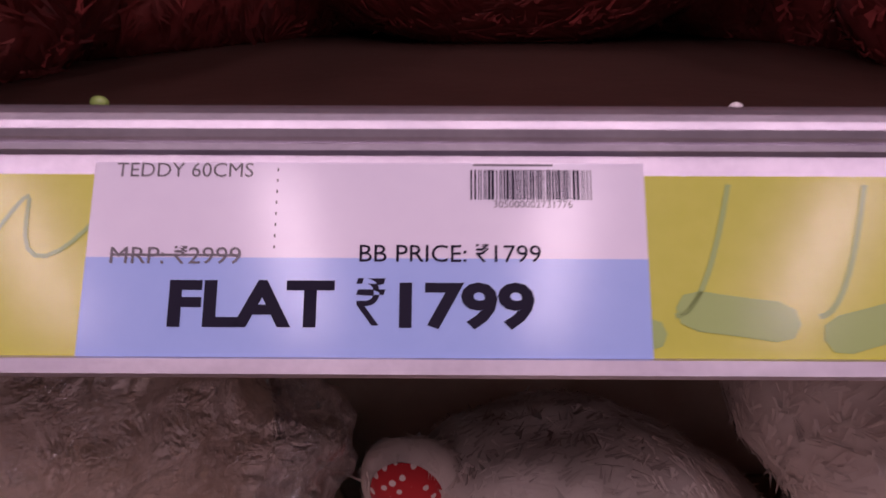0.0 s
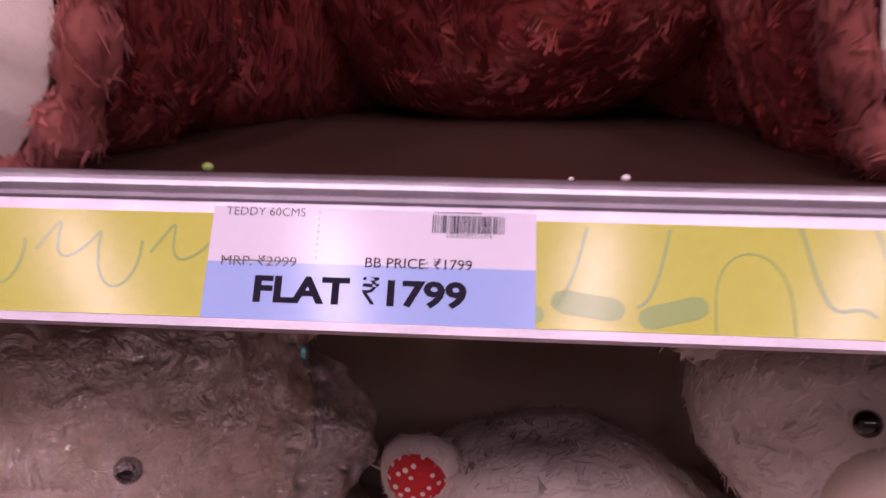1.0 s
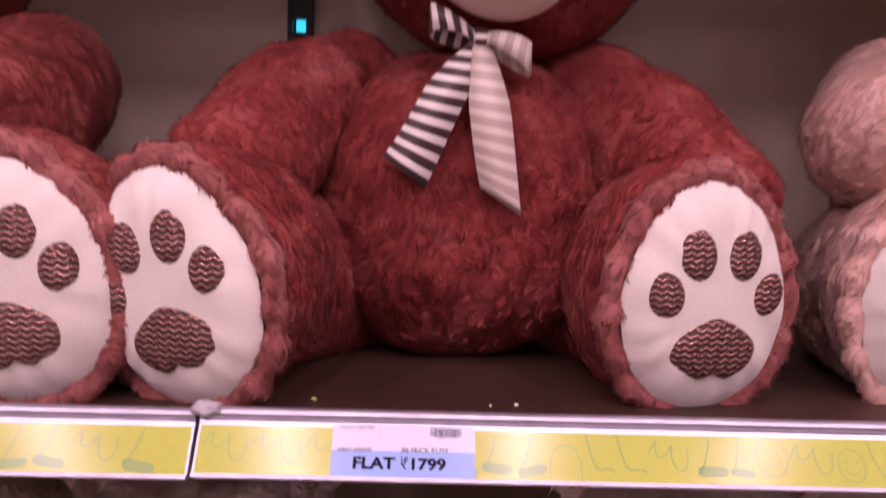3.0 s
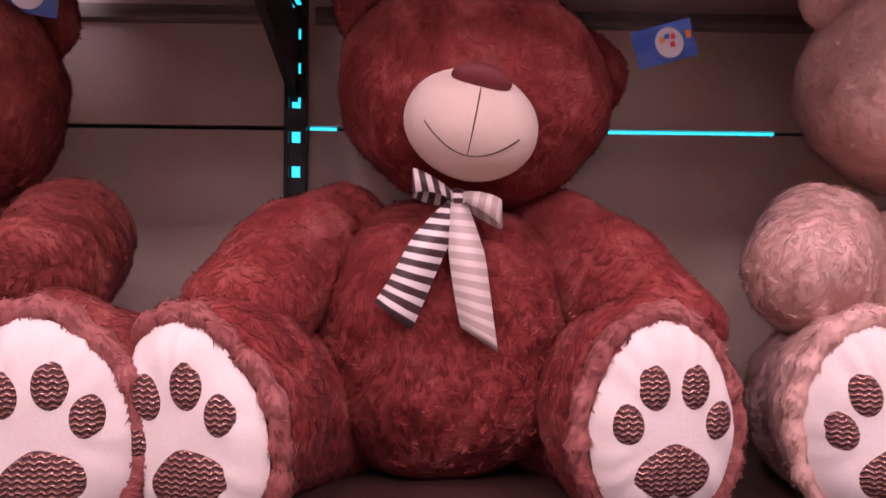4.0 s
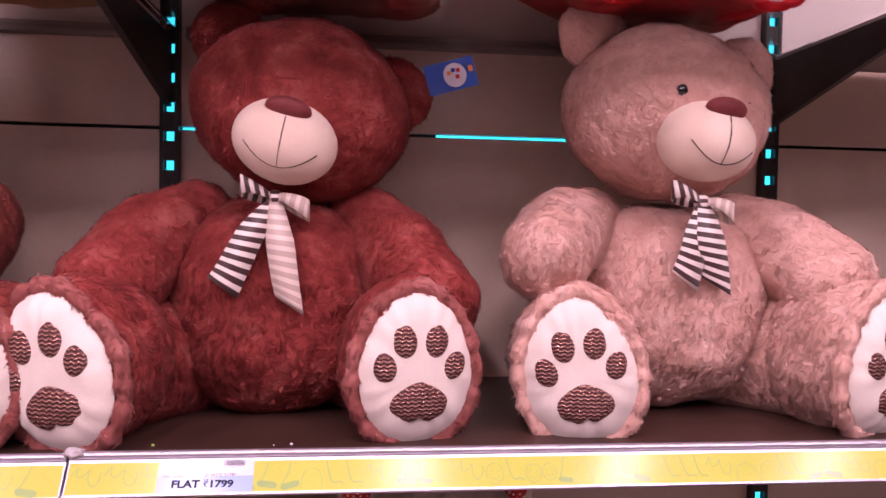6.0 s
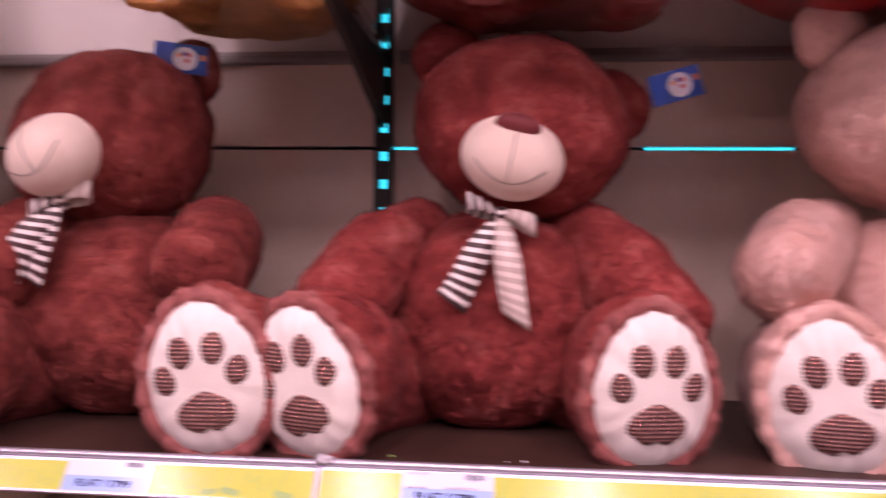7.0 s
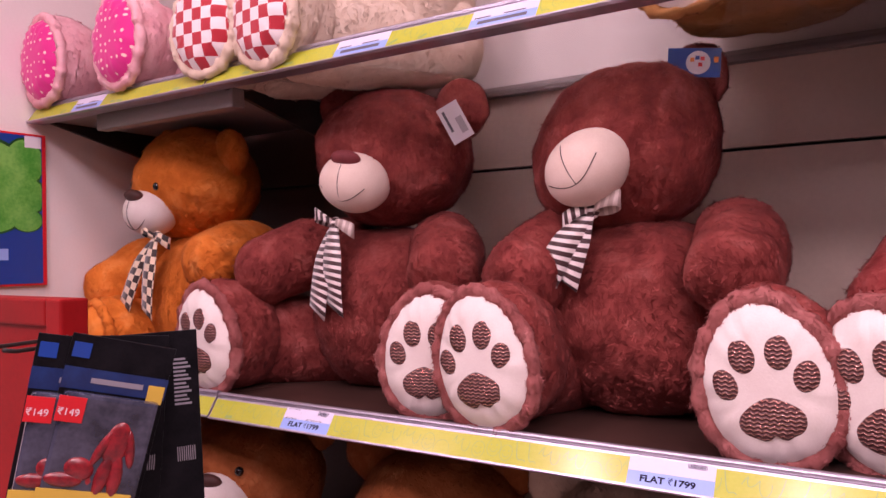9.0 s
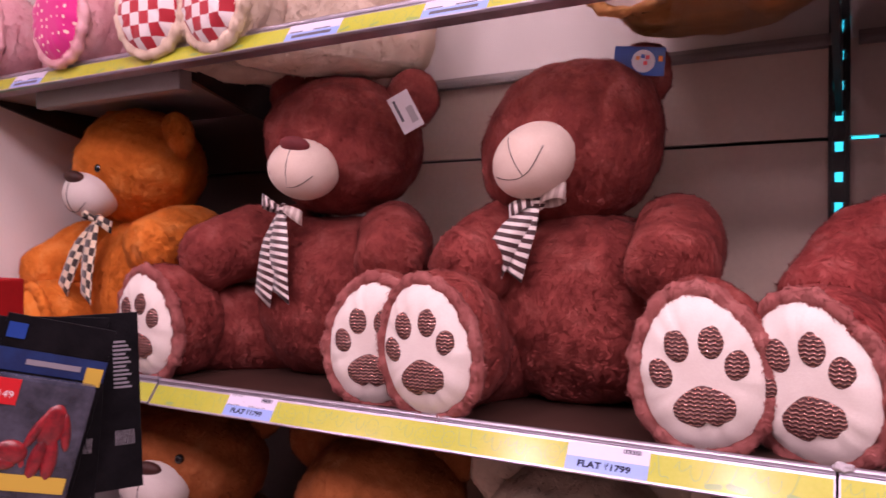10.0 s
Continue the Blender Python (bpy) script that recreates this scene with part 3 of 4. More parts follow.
def price_label(parent, x0, z_shift=0.0, w=0.125, fine=True, blank=False):
    """A printed price label: white above, blue below, in the clear rail."""
    lab = mesh_object("price_label", [on_face(x, u, o, z_shift) for o in (0.0006, 0.0010) for x, u in ((x0, 0), (x0 + w, 0), (x0 + w, FACE_H), (x0, FACE_H))],
                      [(3, 2, 1, 0), (4, 5, 6, 7), (0, 1, 5, 4), (1, 2, 6, 5), (2, 3, 7, 6), (3, 0, 4, 7)], PAPER_WHITE, parent, "white and pale blue printed price label")
    split = FACE_H * 0.525
    face_quad("blue_field", x0, x0 + w, 0.0003, split, 0.00105, PAPER_BLUE, lab, z_shift, 0.0001)

    def at(u):
        return x0 + u * w

    if blank:
        for u0, u1, v in ((0.12, 0.86, 0.68), (0.05, 0.3, 0.42), (0.5, 0.82, 0.42)):
            h = 0.008 if v > 0.5 else 0.003
            face_quad("print_line", at(u0), at(u1), FACE_H * (1 - v) - h / 2, FACE_H * (1 - v) + h / 2, 0.0011, INK_GREY, lab, z_shift, 0.0001)
        return lab
    text_part("price_text", "FLAT", at(0.155), FACE_H * 0.205, 0.0104, w * 0.291, lab, INK, z_shift, 0.036, 0.0012)
    text_part("rupee_sign", RUPEE, at(0.484), FACE_H * 0.205, 0.0104, w * 0.051, lab, INK, z_shift, 0.0, 0.0012)
    text_part("price_text", "1799", at(0.560), FACE_H * 0.205, 0.0104, w * 0.237, lab, INK, z_shift, 0.036, 0.0012)
    if fine:
        text_part("name_text", "TEDDY 60CMS", at(0.040), FACE_H * 0.925, 0.0034, w * 0.25, lab, INK_GREY, z_shift)
        text_part("list_price_text", "MRP: " + RUPEE + "2999", at(0.044), FACE_H * 0.495, 0.0040, w * 0.233, lab, INK_GREY, z_shift, 0.0, 0.0012)
        face_quad("strike_line", at(0.044), at(0.277), FACE_H * 0.532, FACE_H * 0.542, 0.00125, INK_GREY, lab, z_shift, 0.0001)
        text_part("shop_price_text", "BB PRICE: " + RUPEE + "1799", at(0.488), FACE_H * 0.508, 0.0041, w * 0.322, lab, INK, z_shift, 0.0, 0.0012)
        text_part("barcode_number", "305000002731776", at(0.727), FACE_H * 0.775, 0.0017, w * 0.142, lab, INK_GREY, z_shift)
        face_quad("print_line", at(0.69), at(0.835), FACE_H * 0.985, FACE_H * 0.995, 0.0011, INK_GREY, lab, z_shift, 0.0001)
        for k in range(8):
            face_quad("dash", at(0.3335), at(0.3365), FACE_H * (0.57 + 0.055 * k), FACE_H * (0.585 + 0.055 * k), 0.0011, INK_GREY, lab, z_shift, 0.0001)
    rng = random.Random(5)
    x = at(0.685)
    while x < at(0.903):
        b = rng.choice((0.00022, 0.00022, 0.0004, 0.0006))
        face_quad("barcode_bar", x, x + b, FACE_H * 0.815, FACE_H * 0.965, 0.0011, INK, lab, z_shift, 0.0001)
        x += b + rng.choice((0.0002, 0.0003, 0.0005))
    return lab


def shelf_rail(x0, x1, z_shift, seed, labels=(), plain=False):
    """The aluminium price rail along a shelf's front, with the printed yellow strip in it."""
    e = empty("price_rail", (x0 + x1) / 2, 0, DECK_Z + z_shift)
    tagged(e, "aluminium shelf rail holding a yellow strip with green drawings", "shelf rail", "price rails")
    inv = Matrix.Translation((-(x0 + x1) / 2, 0, -DECK_Z - z_shift))
    n0 = set(bpy.data.objects)
    prof = []
    prof += [(0.010, 0.955), (-0.0245, 0.9532)]
    p = on_face(0, -0.0010, 0.0024)
    prof += [(p.y, p.z)]
    p = on_face(0, 0.0022, 0.0026)
    prof += [(p.y, p.z)]
    p = on_face(0, 0.0030, 0.0)
    prof += [(p.y, p.z)]
    p = on_face(0, FACE_H + 0.002, 0.0)
    prof += [(p.y, p.z)]
    p = on_face(0, FACE_H + 0.0026, 0.0022)
    prof += [(p.y, p.z)]
    p = on_face(0, FACE_H + 0.0040, 0.0026)
    prof += [(p.y, p.z)]
    p = on_face(0, FACE_H + 0.0046, 0.0012)
    prof += [(p.y, p.z)]
    c = on_face(0, FACE_H + 0.0092, -0.0022)
    for a in np.linspace(200, 50, 9):
        prof.append((c.y + 0.0066 * math.cos(radians(a)), c.z + 0.0056 * math.sin(radians(a))))
    prof += [(0.020, 0.9985), (0.020, 0.955)]
    v, f = prism([(y, z + z_shift) for y, z in prof], x0, x1)
    mesh_object("rail", v, [g[::-1] for g in f], ALU, e, "brushed aluminium rail with a rounded lip")
    strip = face_quad("paper_strip", x0 + 0.002, x1 - 0.002, 0.001, FACE_H - 0.0028, 0.0006, PAPER_YELLOW, e, z_shift, 0.0004, "yellow printed paper strip")
    if not plain:
        doodles(strip, x0, x1, z_shift, random.Random(seed))
    for x, kind in labels:
        price_label(e, x, z_shift, fine=(kind == 1), blank=(kind == 2))
    for o in set(bpy.data.objects) - n0:
        if o.parent == e:
            o.matrix_parent_inverse = inv
    return e


def shelf(x0, x1, top, name, label, glass=False):
    if glass:
        g = part(name, box(x0 + 0.006, x1 - 0.006, 0.022, BACK_Y - 0.03, top - 0.010, top, 0.001), GLASS)
    else:
        g = part(name, box(x0 + 0.002, x1 - 0.002, 0.0205, BACK_Y - 0.032, top - 0.030, top, 0.001), DECK if top < 1.5 else STEEL)
    tagged(g, label, "shelf", "shelves")
    return g


bays = [(LEFT_X + 0.004, POSTS[0]), (POSTS[0], POSTS[1] + 0.013), (POSTS[1] + 0.013, POSTS[2]), (POSTS[2], RIGHT_X)]
for i, (a, b) in enumerate(bays):
    shelf(a, b, DECK_Z, "shelf_board", "dark brown shelf board carrying seated teddy bears")
    shelf(a, b, LOWER_Z, "shelf_board", "dark brown lower shelf board carrying soft toys")
    if i in (1, 2):
        shelf(a, b, UPPER_Z, "glass_shelf", "clear glass upper shelf carrying soft toys", glass=True)
    else:
        shelf(a, b, UPPER_Z, "steel_shelf", "grey painted steel upper shelf")
shelf_rail(bays[0][0], bays[0][1] - 0.003, 0.0, 3)
shelf_rail(bays[1][0], bays[1][1] - 0.004, -0.002, 4, ((-1.262, 1), (-0.548, 0)))
shelf_rail(bays[2][0], bays[2][1] - 0.002, 0.0, 8, ((-0.0625, 1),))
shelf_rail(bays[3][0], bays[3][1], 0.0, 6, plain=True)
UP = UPPER_Z - DECK_Z
shelf_rail(bays[0][0], bays[0][1] - 0.003, UP, 13, ((-1.99, 2),))
shelf_rail(bays[1][0], bays[1][1] - 0.004, UP, 14, ((-1.108, 2), (-0.808, 2)))
shelf_rail(bays[2][0], bays[2][1] - 0.002, UP, 15, plain=True)
# rear ledge bar of the glass shelves, and the box beam under the steel one
for a, b in bays[1:3]:
    t = part("shelf_back_rail", box(a + 0.02, b - 0.02, BACK_Y - 0.028, BACK_Y - 0.002, UPPER_Z - 0.018, UPPER_Z + 0.012, 0.002), STEEL)
    tagged(t, "grey steel rail behind a glass shelf", "rail", "shelf back rails")
beam = part("shelf_beam", box(-1.98, -1.46, 0.04, 0.075, UPPER_Z - 0.075, UPPER_Z - 0.031, 0.003), STEEL)
tagged(beam, "grey steel box beam under the upper shelf", "beam")

# ---------------------------------------------------------------- soft toys


def frame_of(centre, yaw=0.0, pitch=0.0, roll=0.0):
    """A frame whose -y looks ahead: yaw to its +x side, pitch downwards, roll leaning its top to +x."""
    return Matrix.Translation(centre) @ Matrix.Rotation(radians(yaw), 4, "Z") @ Matrix.Rotation(radians(pitch), 4, "X") @ Matrix.Rotation(radians(roll), 4, "Y")


def collar(m, rx, rz, thick, seed):
    """The puckered roll of fur round a sole: a ring in the x-z plane of m."""
    nu, nv, verts = 12, 72, []
    for j in range(nv):
        a = 2 * math.pi * j / nv
        r = thick * (1 + 0.16 * math.sin(a * 17 + seed) + 0.10 * math.sin(a * 29))
        wide = 1 - 0.11 * math.sin(a)
        for i in range(nu):
            b = 2 * math.pi * i / nu
            verts.append(np.array(m @ Vector(((rx + r * math.cos(b)) * math.cos(a) * wide, -r * math.sin(b), (rz + r * math.cos(b)) * math.sin(a)))))
    faces = [(j * nu + i, ((j + 1) % nv) * nu + i, ((j + 1) % nv) * nu + (i + 1) % nu, j * nu + (i + 1) % nu) for j in range(nv) for i in range(nu)]
    return np.array(verts), faces


DOME = 0.022


def on_dome(x, z, rx, rz):
    """A frame on the domed sole at x, z, leaning with its surface."""
    def depth(p, q):
        k = min(0.97, math.hypot(p / rx, q / rz))
        return -DOME * math.sqrt(1 - k ** 3)

    e = 0.004
    nx, nz = (depth(x + e, z) - depth(x - e, z)) / (2 * e), (depth(x, z + e) - depth(x, z - e)) / (2 * e)
    return Matrix.Translation((x, depth(x, z) - 0.0016, z)) @ Vector((0, -1, 0)).rotation_difference(Vector((nx, -1, nz))).to_matrix().to_4x4()


def sole(parent, m, rx, rz, cloth, pads, seed=0):
    """The flat cloth sole of a foot with its stitched paw print."""
    rng = random.Random(seed)
    outline = [(x * (1 + 0.012 * math.sin(0.7 * i + seed)), z * (1 + 0.012 * math.cos(0.45 * i + seed))) for i, (x, z) in enumerate(oval(rx, rz, 72, egg=0.11))]
    v, f, uv = cushion(outline, DOME)
    v2 = []
    for k, p in enumerate(v):
        ring = k // 72
        if ring in (1, 2):
            p = p + Vector((0, (0.0022 if ring == 1 else 0.0010) * math.sin((k % 72) * 1.25 + math.sin(k % 72 * 0.4 + seed) * 1.5), 0))
        v2.append(m @ p)
    s = mesh_object("sole", v2, f, cloth, parent, "cream suede sole" if pads else "", smooth=True, uvs=uv)
    if pads:
        k = rx / 0.087
        spots = [(-0.0535, 0.001, 0.0180, 0.0232, -14), (-0.024, 0.0385, 0.0188, 0.0252, -4), (0.024, 0.0385, 0.0186, 0.0252, 5), (0.0535, 0.002, 0.0174, 0.0232, 14)]
        for x, z, a, b, tilt in spots:
            t = m @ on_dome(x * k, z * k + 0.005, rx, rz) @ Matrix.Rotation(radians(tilt), 4, "Y")
            w, g, u = cushion(oval(a * k, b * k, 20), 0.0035, 3, 0.0035)
            mesh_object("toe_pad", [t @ p for p in w], g, PAD, s, "brown glittering toe pad", smooth=True)
        t = m @ on_dome(0.0, -0.052 * k + 0.005, rx, rz)
        w, g, u = cushion(heart(0.093 * k, 0.068 * k), 0.0045, 4, 0.006)
        mesh_object("heart_pad", [t @ p for p in w], g, PAD, s, "brown heart-shaped paw pad with wavy stitching", smooth=True)
    return s


def bow(parent, at, spec):
    """A ribbon round the neck: knot, two loops and two hanging tails."""
    cloth, back = spec.get("cloth", RIBBON), spec.get("back", RIBBON_BACK)
    at = Vector(at)
    band = empty("ribbon", 0, 0, 0)
    band.parent = parent
    v, f = ellipsoid(at, (0.014, 0.011, 0.014), None, 14, 10, 0.001, 3)
    first = mesh_object("knot", v, f, cloth, band, smooth=True, uvs=[(p[2] * 1.3, p[0]) for p in v])
    for s in (-1, 1):
        rise = spec.get("rise", 0.02) * -s
        pts, acr, wid = [], [], []
        for t in np.linspace(0, 1, 15):
            a = 2 * math.pi * t
            k = (1 - math.cos(a)) / 2
            pts.append(at + Vector((s * (0.006 + 0.048 * k), -0.006 - 0.012 * math.sin(a), rise * k + 0.006 * math.sin(a))))
            acr.append((0.25 * s * math.sin(a), 0.15, 1))
            wid.append(0.012 + 0.019 * k)
        v, f, uv = strap(pts, acr, wid)
        mesh_object("loop", v, f, cloth if s < 0 else back, band, smooth=True, uvs=uv)
    for k, (end, w) in enumerate(spec["tails"]):
        end = Vector(end)
        pts, acr, wid = [], [], []
        n = 14
        for i in range(n):
            t = i / (n - 1)
            p = at.lerp(end, t) + Vector((0, -0.010 * math.sin(t * math.pi) - 0.004, 0.006 * math.sin(t * 5 + k)))
            pts.append(p)
            acr.append((1, 0.10 * math.sin(t * 4 + k), -0.08))
            wid.append(w * min(1, 0.35 + 1.6 * t))
        v, f, uv = strap(pts, acr, wid)
        # slanting cut at the end
        for q in range(len(v)):
            t = (q // 4) / (n - 1)
            v[q] = v[q] - Vector((0, 0, (0.026 if k else 0.030) * uv[q][1] / w * t ** 3))
        mesh_object("ribbon_tail", v, f, spec.get("tail_cloth", (cloth, back))[k], band, smooth=True, uvs=uv)
    return band


def ear_tag(parent, m, white=False):
    """A card on a loop at the ear: plain shapes stand for its print."""
    m = m @ Matrix.Scale(0.80 if white else 0.88, 4)

    def bit(name, x0, x1, z0, z1, mt, y, p):
        bm = box(x0, x1, y - 0.0004, y, z0, z1)
        bmesh.ops.transform(bm, matrix=m, verts=bm.verts)
        return part(name, bm, mt, p)

    card = bit("tag", -0.052, 0.052, -0.030, 0.030, CARD_WHITE if white else CARD_BLUE, 0, parent)
    card["label"] = "white paper tag" if white else "blue card tag with a round white emblem"
    if white:
        bit("print_block", -0.01, 0.035, 0.004, 0.022, CARD_GREY, -0.0006, card)
        bit("print_bar", -0.04, 0.02, -0.02, -0.013, INK_GREY, -0.0006, card)
        return card
    v = [Vector((0.008, -0.0011, 0))] + [Vector((0.008 + 0.024 * math.cos(2 * math.pi * i / 24), -0.0011, 0.024 * math.sin(2 * math.pi * i / 24))) for i in range(24)]
    mesh_object("emblem", [m @ p for p in v], [(0, 1 + i, 1 + (i + 1) % 24) for i in range(24)], CARD_WHITE, card)
    for x, z, c in ((-0.004, 0.006, CARD_ORANGE), (0.012, -0.004, CARD_RED), (0.006, 0.010, CARD_BLUE), (0.016, 0.008, CARD_RED)):
        bit("emblem_mark", x - 0.004, x + 0.004, z - 0.004, z + 0.004, c, -0.0016, card)
    bit("emblem_mark", 0.038, 0.047, 0.0, 0.012, CARD_ORANGE, -0.0012, card)
    return card


def teddy(x, base_z, coat, label, feet, head, hands=None, body=None, nose=NOSE, ribbon=None, tag=None, soles=(SUEDE, True), muzzle=SUEDE_MUZZLE, density=62000, seed=0, sole_size=(0.087, 0.114), group="teddy bears", ear_lining=None, face=True, belly=None, head_size=1.0, ears=((-1, 0.015, 0.118), (1, 0.015, 0.118)), eye_out=0.139, eye_side=0.060, ear_size=1.0, leg_size=1.21, body_y=0.335):
    """A seated teddy bear. All places are in the world; x and base_z are where it sits."""
    e = empty("teddy_bear", x, 0.30, base_z)
    tagged(e, label, "teddy bear", group)
    inv = Matrix.Translation((-x, -0.30, -base_z))
    before = set(bpy.data.objects)
    bc, br = body or ((x, body_y, base_z + 0.182), (0.180, 0.172, 0.188))
    furry("body", ellipsoid(bc, br, None, 72, 48, 0.012, seed, 0.80), coat, e, density, seed=seed)
    if belly:
        furry("belly", ellipsoid((bc[0], bc[1] - br[1] * 0.55, bc[2] - 0.02), (br[0] * 0.62, br[1] * 0.5, br[2] * 0.72), None, 26, 18, 0.004, seed), belly, e, density, 0.009, seed=seed)
    # head
    m = frame_of(*head) @ Matrix.Scale(head_size, 4)
    r3 = m.to_3x3()
    hr = (0.190, 0.165, 0.160)
    furry("head", ellipsoid(m.translation, hr, r3, 76, 50, 0.010, seed + 1), coat, e, density, seed=seed + 1)
    for s, ear_y, ear_z in ears:
        c = m @ Vector((s * 0.158, ear_y, ear_z))
        ear = furry("ear", ellipsoid(c, (0.066 * ear_size, 0.034 * ear_size, 0.068 * ear_size), r3 @ Matrix.Rotation(radians(s * 38), 3, "Y"), 24, 16, 0.004, seed + 2 + s), coat, e, density, seed=seed + 2)
        if ear_lining:
            t = m @ Matrix.Translation((s * 0.162, ear_y - 0.035 * ear_size, ear_z + 0.004)) @ Matrix.Rotation(radians(s * 38), 4, "Y")
            w, g, u = cushion(oval(0.042 * ear_size, 0.048 * ear_size, 24), 0.006, 4)
            mesh_object("ear_lining", [t @ p for p in w], g, ear_lining, ear, "red cloth ear lining with white dots", smooth=True, uvs=u)
    if face:
        mc, mr = Vector((0, -0.146, -0.064)), (0.083, 0.068, 0.066)
        v, f = ellipsoid(m @ mc, mr, r3, 32, 22, 0.003, seed + 5)
        muz = mesh_object("muzzle", v, f, muzzle, e, "smooth cream suede muzzle", smooth=True)
        if nose:
            nc = m @ (mc + Vector((0, -0.044, 0.047)))
            v, f = ellipsoid(nc, (0.036, 0.022, 0.017), r3 @ Matrix.Rotation(radians(-30), 3, "X"), 22, 14, 0.001, seed + 6)
            mesh_object("nose", v, f, nose, e, smooth=True)

        def on_muzzle(px, pz):
            k = 1 - (px / mr[0]) ** 2 - (pz / mr[2]) ** 2
            return m @ (mc + Vector((px, -mr[1] * math.sqrt(max(0.02, k)) - 0.0006, pz)))

        v, f = tube([on_muzzle(0, 0.034 - 0.076 * t) for t in np.linspace(0, 1, 9)], 0.0009)
        mesh_object("mouth_seam", v, f, THREAD, muz, "dark stitched mouth line")
        v, f = tube([on_muzzle(0.056 * t, -0.043 + 0.030 * t * t) for t in np.linspace(-1, 1, 19)], 0.0009)
        mesh_object("mouth_seam", v, f, THREAD, muz, "dark stitched mouth line")
        for s in (-1, 1):
            v, f = ellipsoid(m @ Vector((s * eye_side, -eye_out, 0.008)), (0.0115, 0.010, 0.0115), r3, 16, 12, 0)
            mesh_object("eye", v, f, EYE, e, smooth=True)
    # legs and soles
    for k, (c, *turn) in enumerate(feet):
        fm = frame_of(c, *turn)
        pitch = turn[1]
        s = -1 if k == 0 else 1
        hip = Vector((bc[0] + s * 0.115, bc[1] + 0.02, base_z + 0.078))
        heel = fm @ Vector((s * 0.010, 0.140, 0)) + Vector((0, 0, -0.140 * math.sin(radians(pitch)) - 0.016))
        mid = fm @ Vector((-s * 0.002, 0.062, 0)) + Vector((0, 0, -0.062 * math.sin(radians(pitch)) - 0.006))
        pre = fm @ Vector((0, 0.022, 0))
        tip = fm @ Vector((0, -0.012, 0))
        wide = sole_size[0] * leg_size
        furry("leg", limb((hip, heel, mid, pre, tip), (0.080, 0.094, wide * 0.97, wide, wide * 0.94), 48, 9, 0.008, seed + 8 + k, 1.23, 0.26), coat, e, density, seed=seed + 8 + k)
        # burgundy and chestnut rims get the paler copy that paints in their light
        furry("foot_rim", collar(fm @ Matrix.Translation((0, -0.021, -0.005)), sole_size[0] + 0.008, sole_size[1] + 0.007, 0.0125, seed + k), FUR_RIM_LIT if coat in (FUR_RED, FUR_BROWN) else coat, e, density, 0.009, seed=seed + 30 + k)
        sole(e, fm @ Matrix.Translation((0, -0.034, -0.005)), sole_size[0], sole_size[1], soles[0], soles[1], seed + k)
    # arms
    for k, path in enumerate(hands or ()):
        furry("arm", limb(path, (0.072, 0.078, 0.076, 0.074)[: len(path)], 44, 12, 0.008, seed + 14 + k, 1.05), coat, e, density, seed=seed + 14 + k)
    if ribbon:
        bow(e, ribbon["at"], ribbon)
    if tag:
        ear_tag(e, tag[0], tag[1])
    for o in set(bpy.data.objects) - before:
        if o.parent == e:
            o.matrix_parent_inverse = inv
    return e


def arms(cx, left, right, z=DECK_Z, dx=0.135):
    """Arms from the shoulders over the elbows to the given hands."""
    out = []
    for s, hand in ((-1, left), (1, right)):
        sh = Vector((cx + s * dx, 0.345, z + 0.325))
        hand = Vector(hand)
        mid = sh.lerp(hand, 0.5) + Vector((s * 0.008, 0.0, 0.012))
        out.append((sh, mid, hand))
    return out


D = DECK_Z
teddy(0.055, D, FUR_RED, "burgundy plush teddy bear sitting with a striped ribbon and tilted head",
      (((-0.209, 0.079, 1.113), -18.5, 2, -16), ((0.282, 0.105, 1.111), 11, 1.5, 0.5)),
      ((0.094, 0.310, 1.515), 0, 2, 11), eye_side=0.050, ears=((-1, 0.05, 0.108), (1, 0.06, 0.075)), hands=
      arms(0.055, (-0.198, 0.18, 1.205), (0.324, 0.18, 1.186)),
      ribbon=dict(at=(0.066, 0.175, 1.358), tails=(((-0.012, 0.158, 1.222), 0.046), ((0.092, 0.158, 1.190), 0.045)), tail_cloth=(RIBBON, RIBBON_BACK)),
      tag=(frame_of((0.355, 0.270, 1.581), 8, 0, -17), False), seed=1)
teddy(-0.632, D, FUR_BROWN, "chestnut plush teddy bear sitting with its head leaning over, striped ribbon",
      (((-0.810, 0.036, 1.122), -2, 1, -9.5), ((-0.364, 0.066, 1.116), 4, 1, -10)),
      ((-0.658, 0.310, 1.491), -16, -6, -26), nose=None, eye_out=0.12, ears=((-1, 0.02, 0.095), (1, 0.07, 0.085)), hands=
      arms(-0.600, (-0.805, 0.15, 1.250), (-0.430, 0.17, 1.262)),
      ribbon=dict(at=(-0.668, 0.165, 1.372), rise=-0.02, tails=(((-0.755, 0.145, 1.256), 0.052), ((-0.712, 0.148, 1.244), 0.042)), tail_cloth=(RIBBON, RIBBON)),
      tag=(frame_of((-0.514, 0.275, 1.637), 20, 0, 4), False), seed=2)
teddy(-1.243, D, FUR_BROWN, "chestnut plush teddy bear with striped ribbon and white ear tag",
      (((-1.541, 0.049, 1.122), -2, 1, -11), ((-0.956, 0.078, 1.117), 16, 2, 1)),
      ((-1.212, 0.300, 1.528), 6, 2, 8), eye_out=0.132, hands=
      arms(-1.235, (-1.490, 0.15, 1.262), (-0.995, 0.18, 1.262)),
      ribbon=dict(at=(-1.262, 0.155, 1.372), tails=(((-1.305, 0.140, 1.178), 0.046), ((-1.252, 0.140, 1.182), 0.050)), tail_cloth=(RIBBON, RIBBON)),
      tag=(frame_of((-0.985, 0.215, 1.573), 20, 0, 62), True), seed=3)
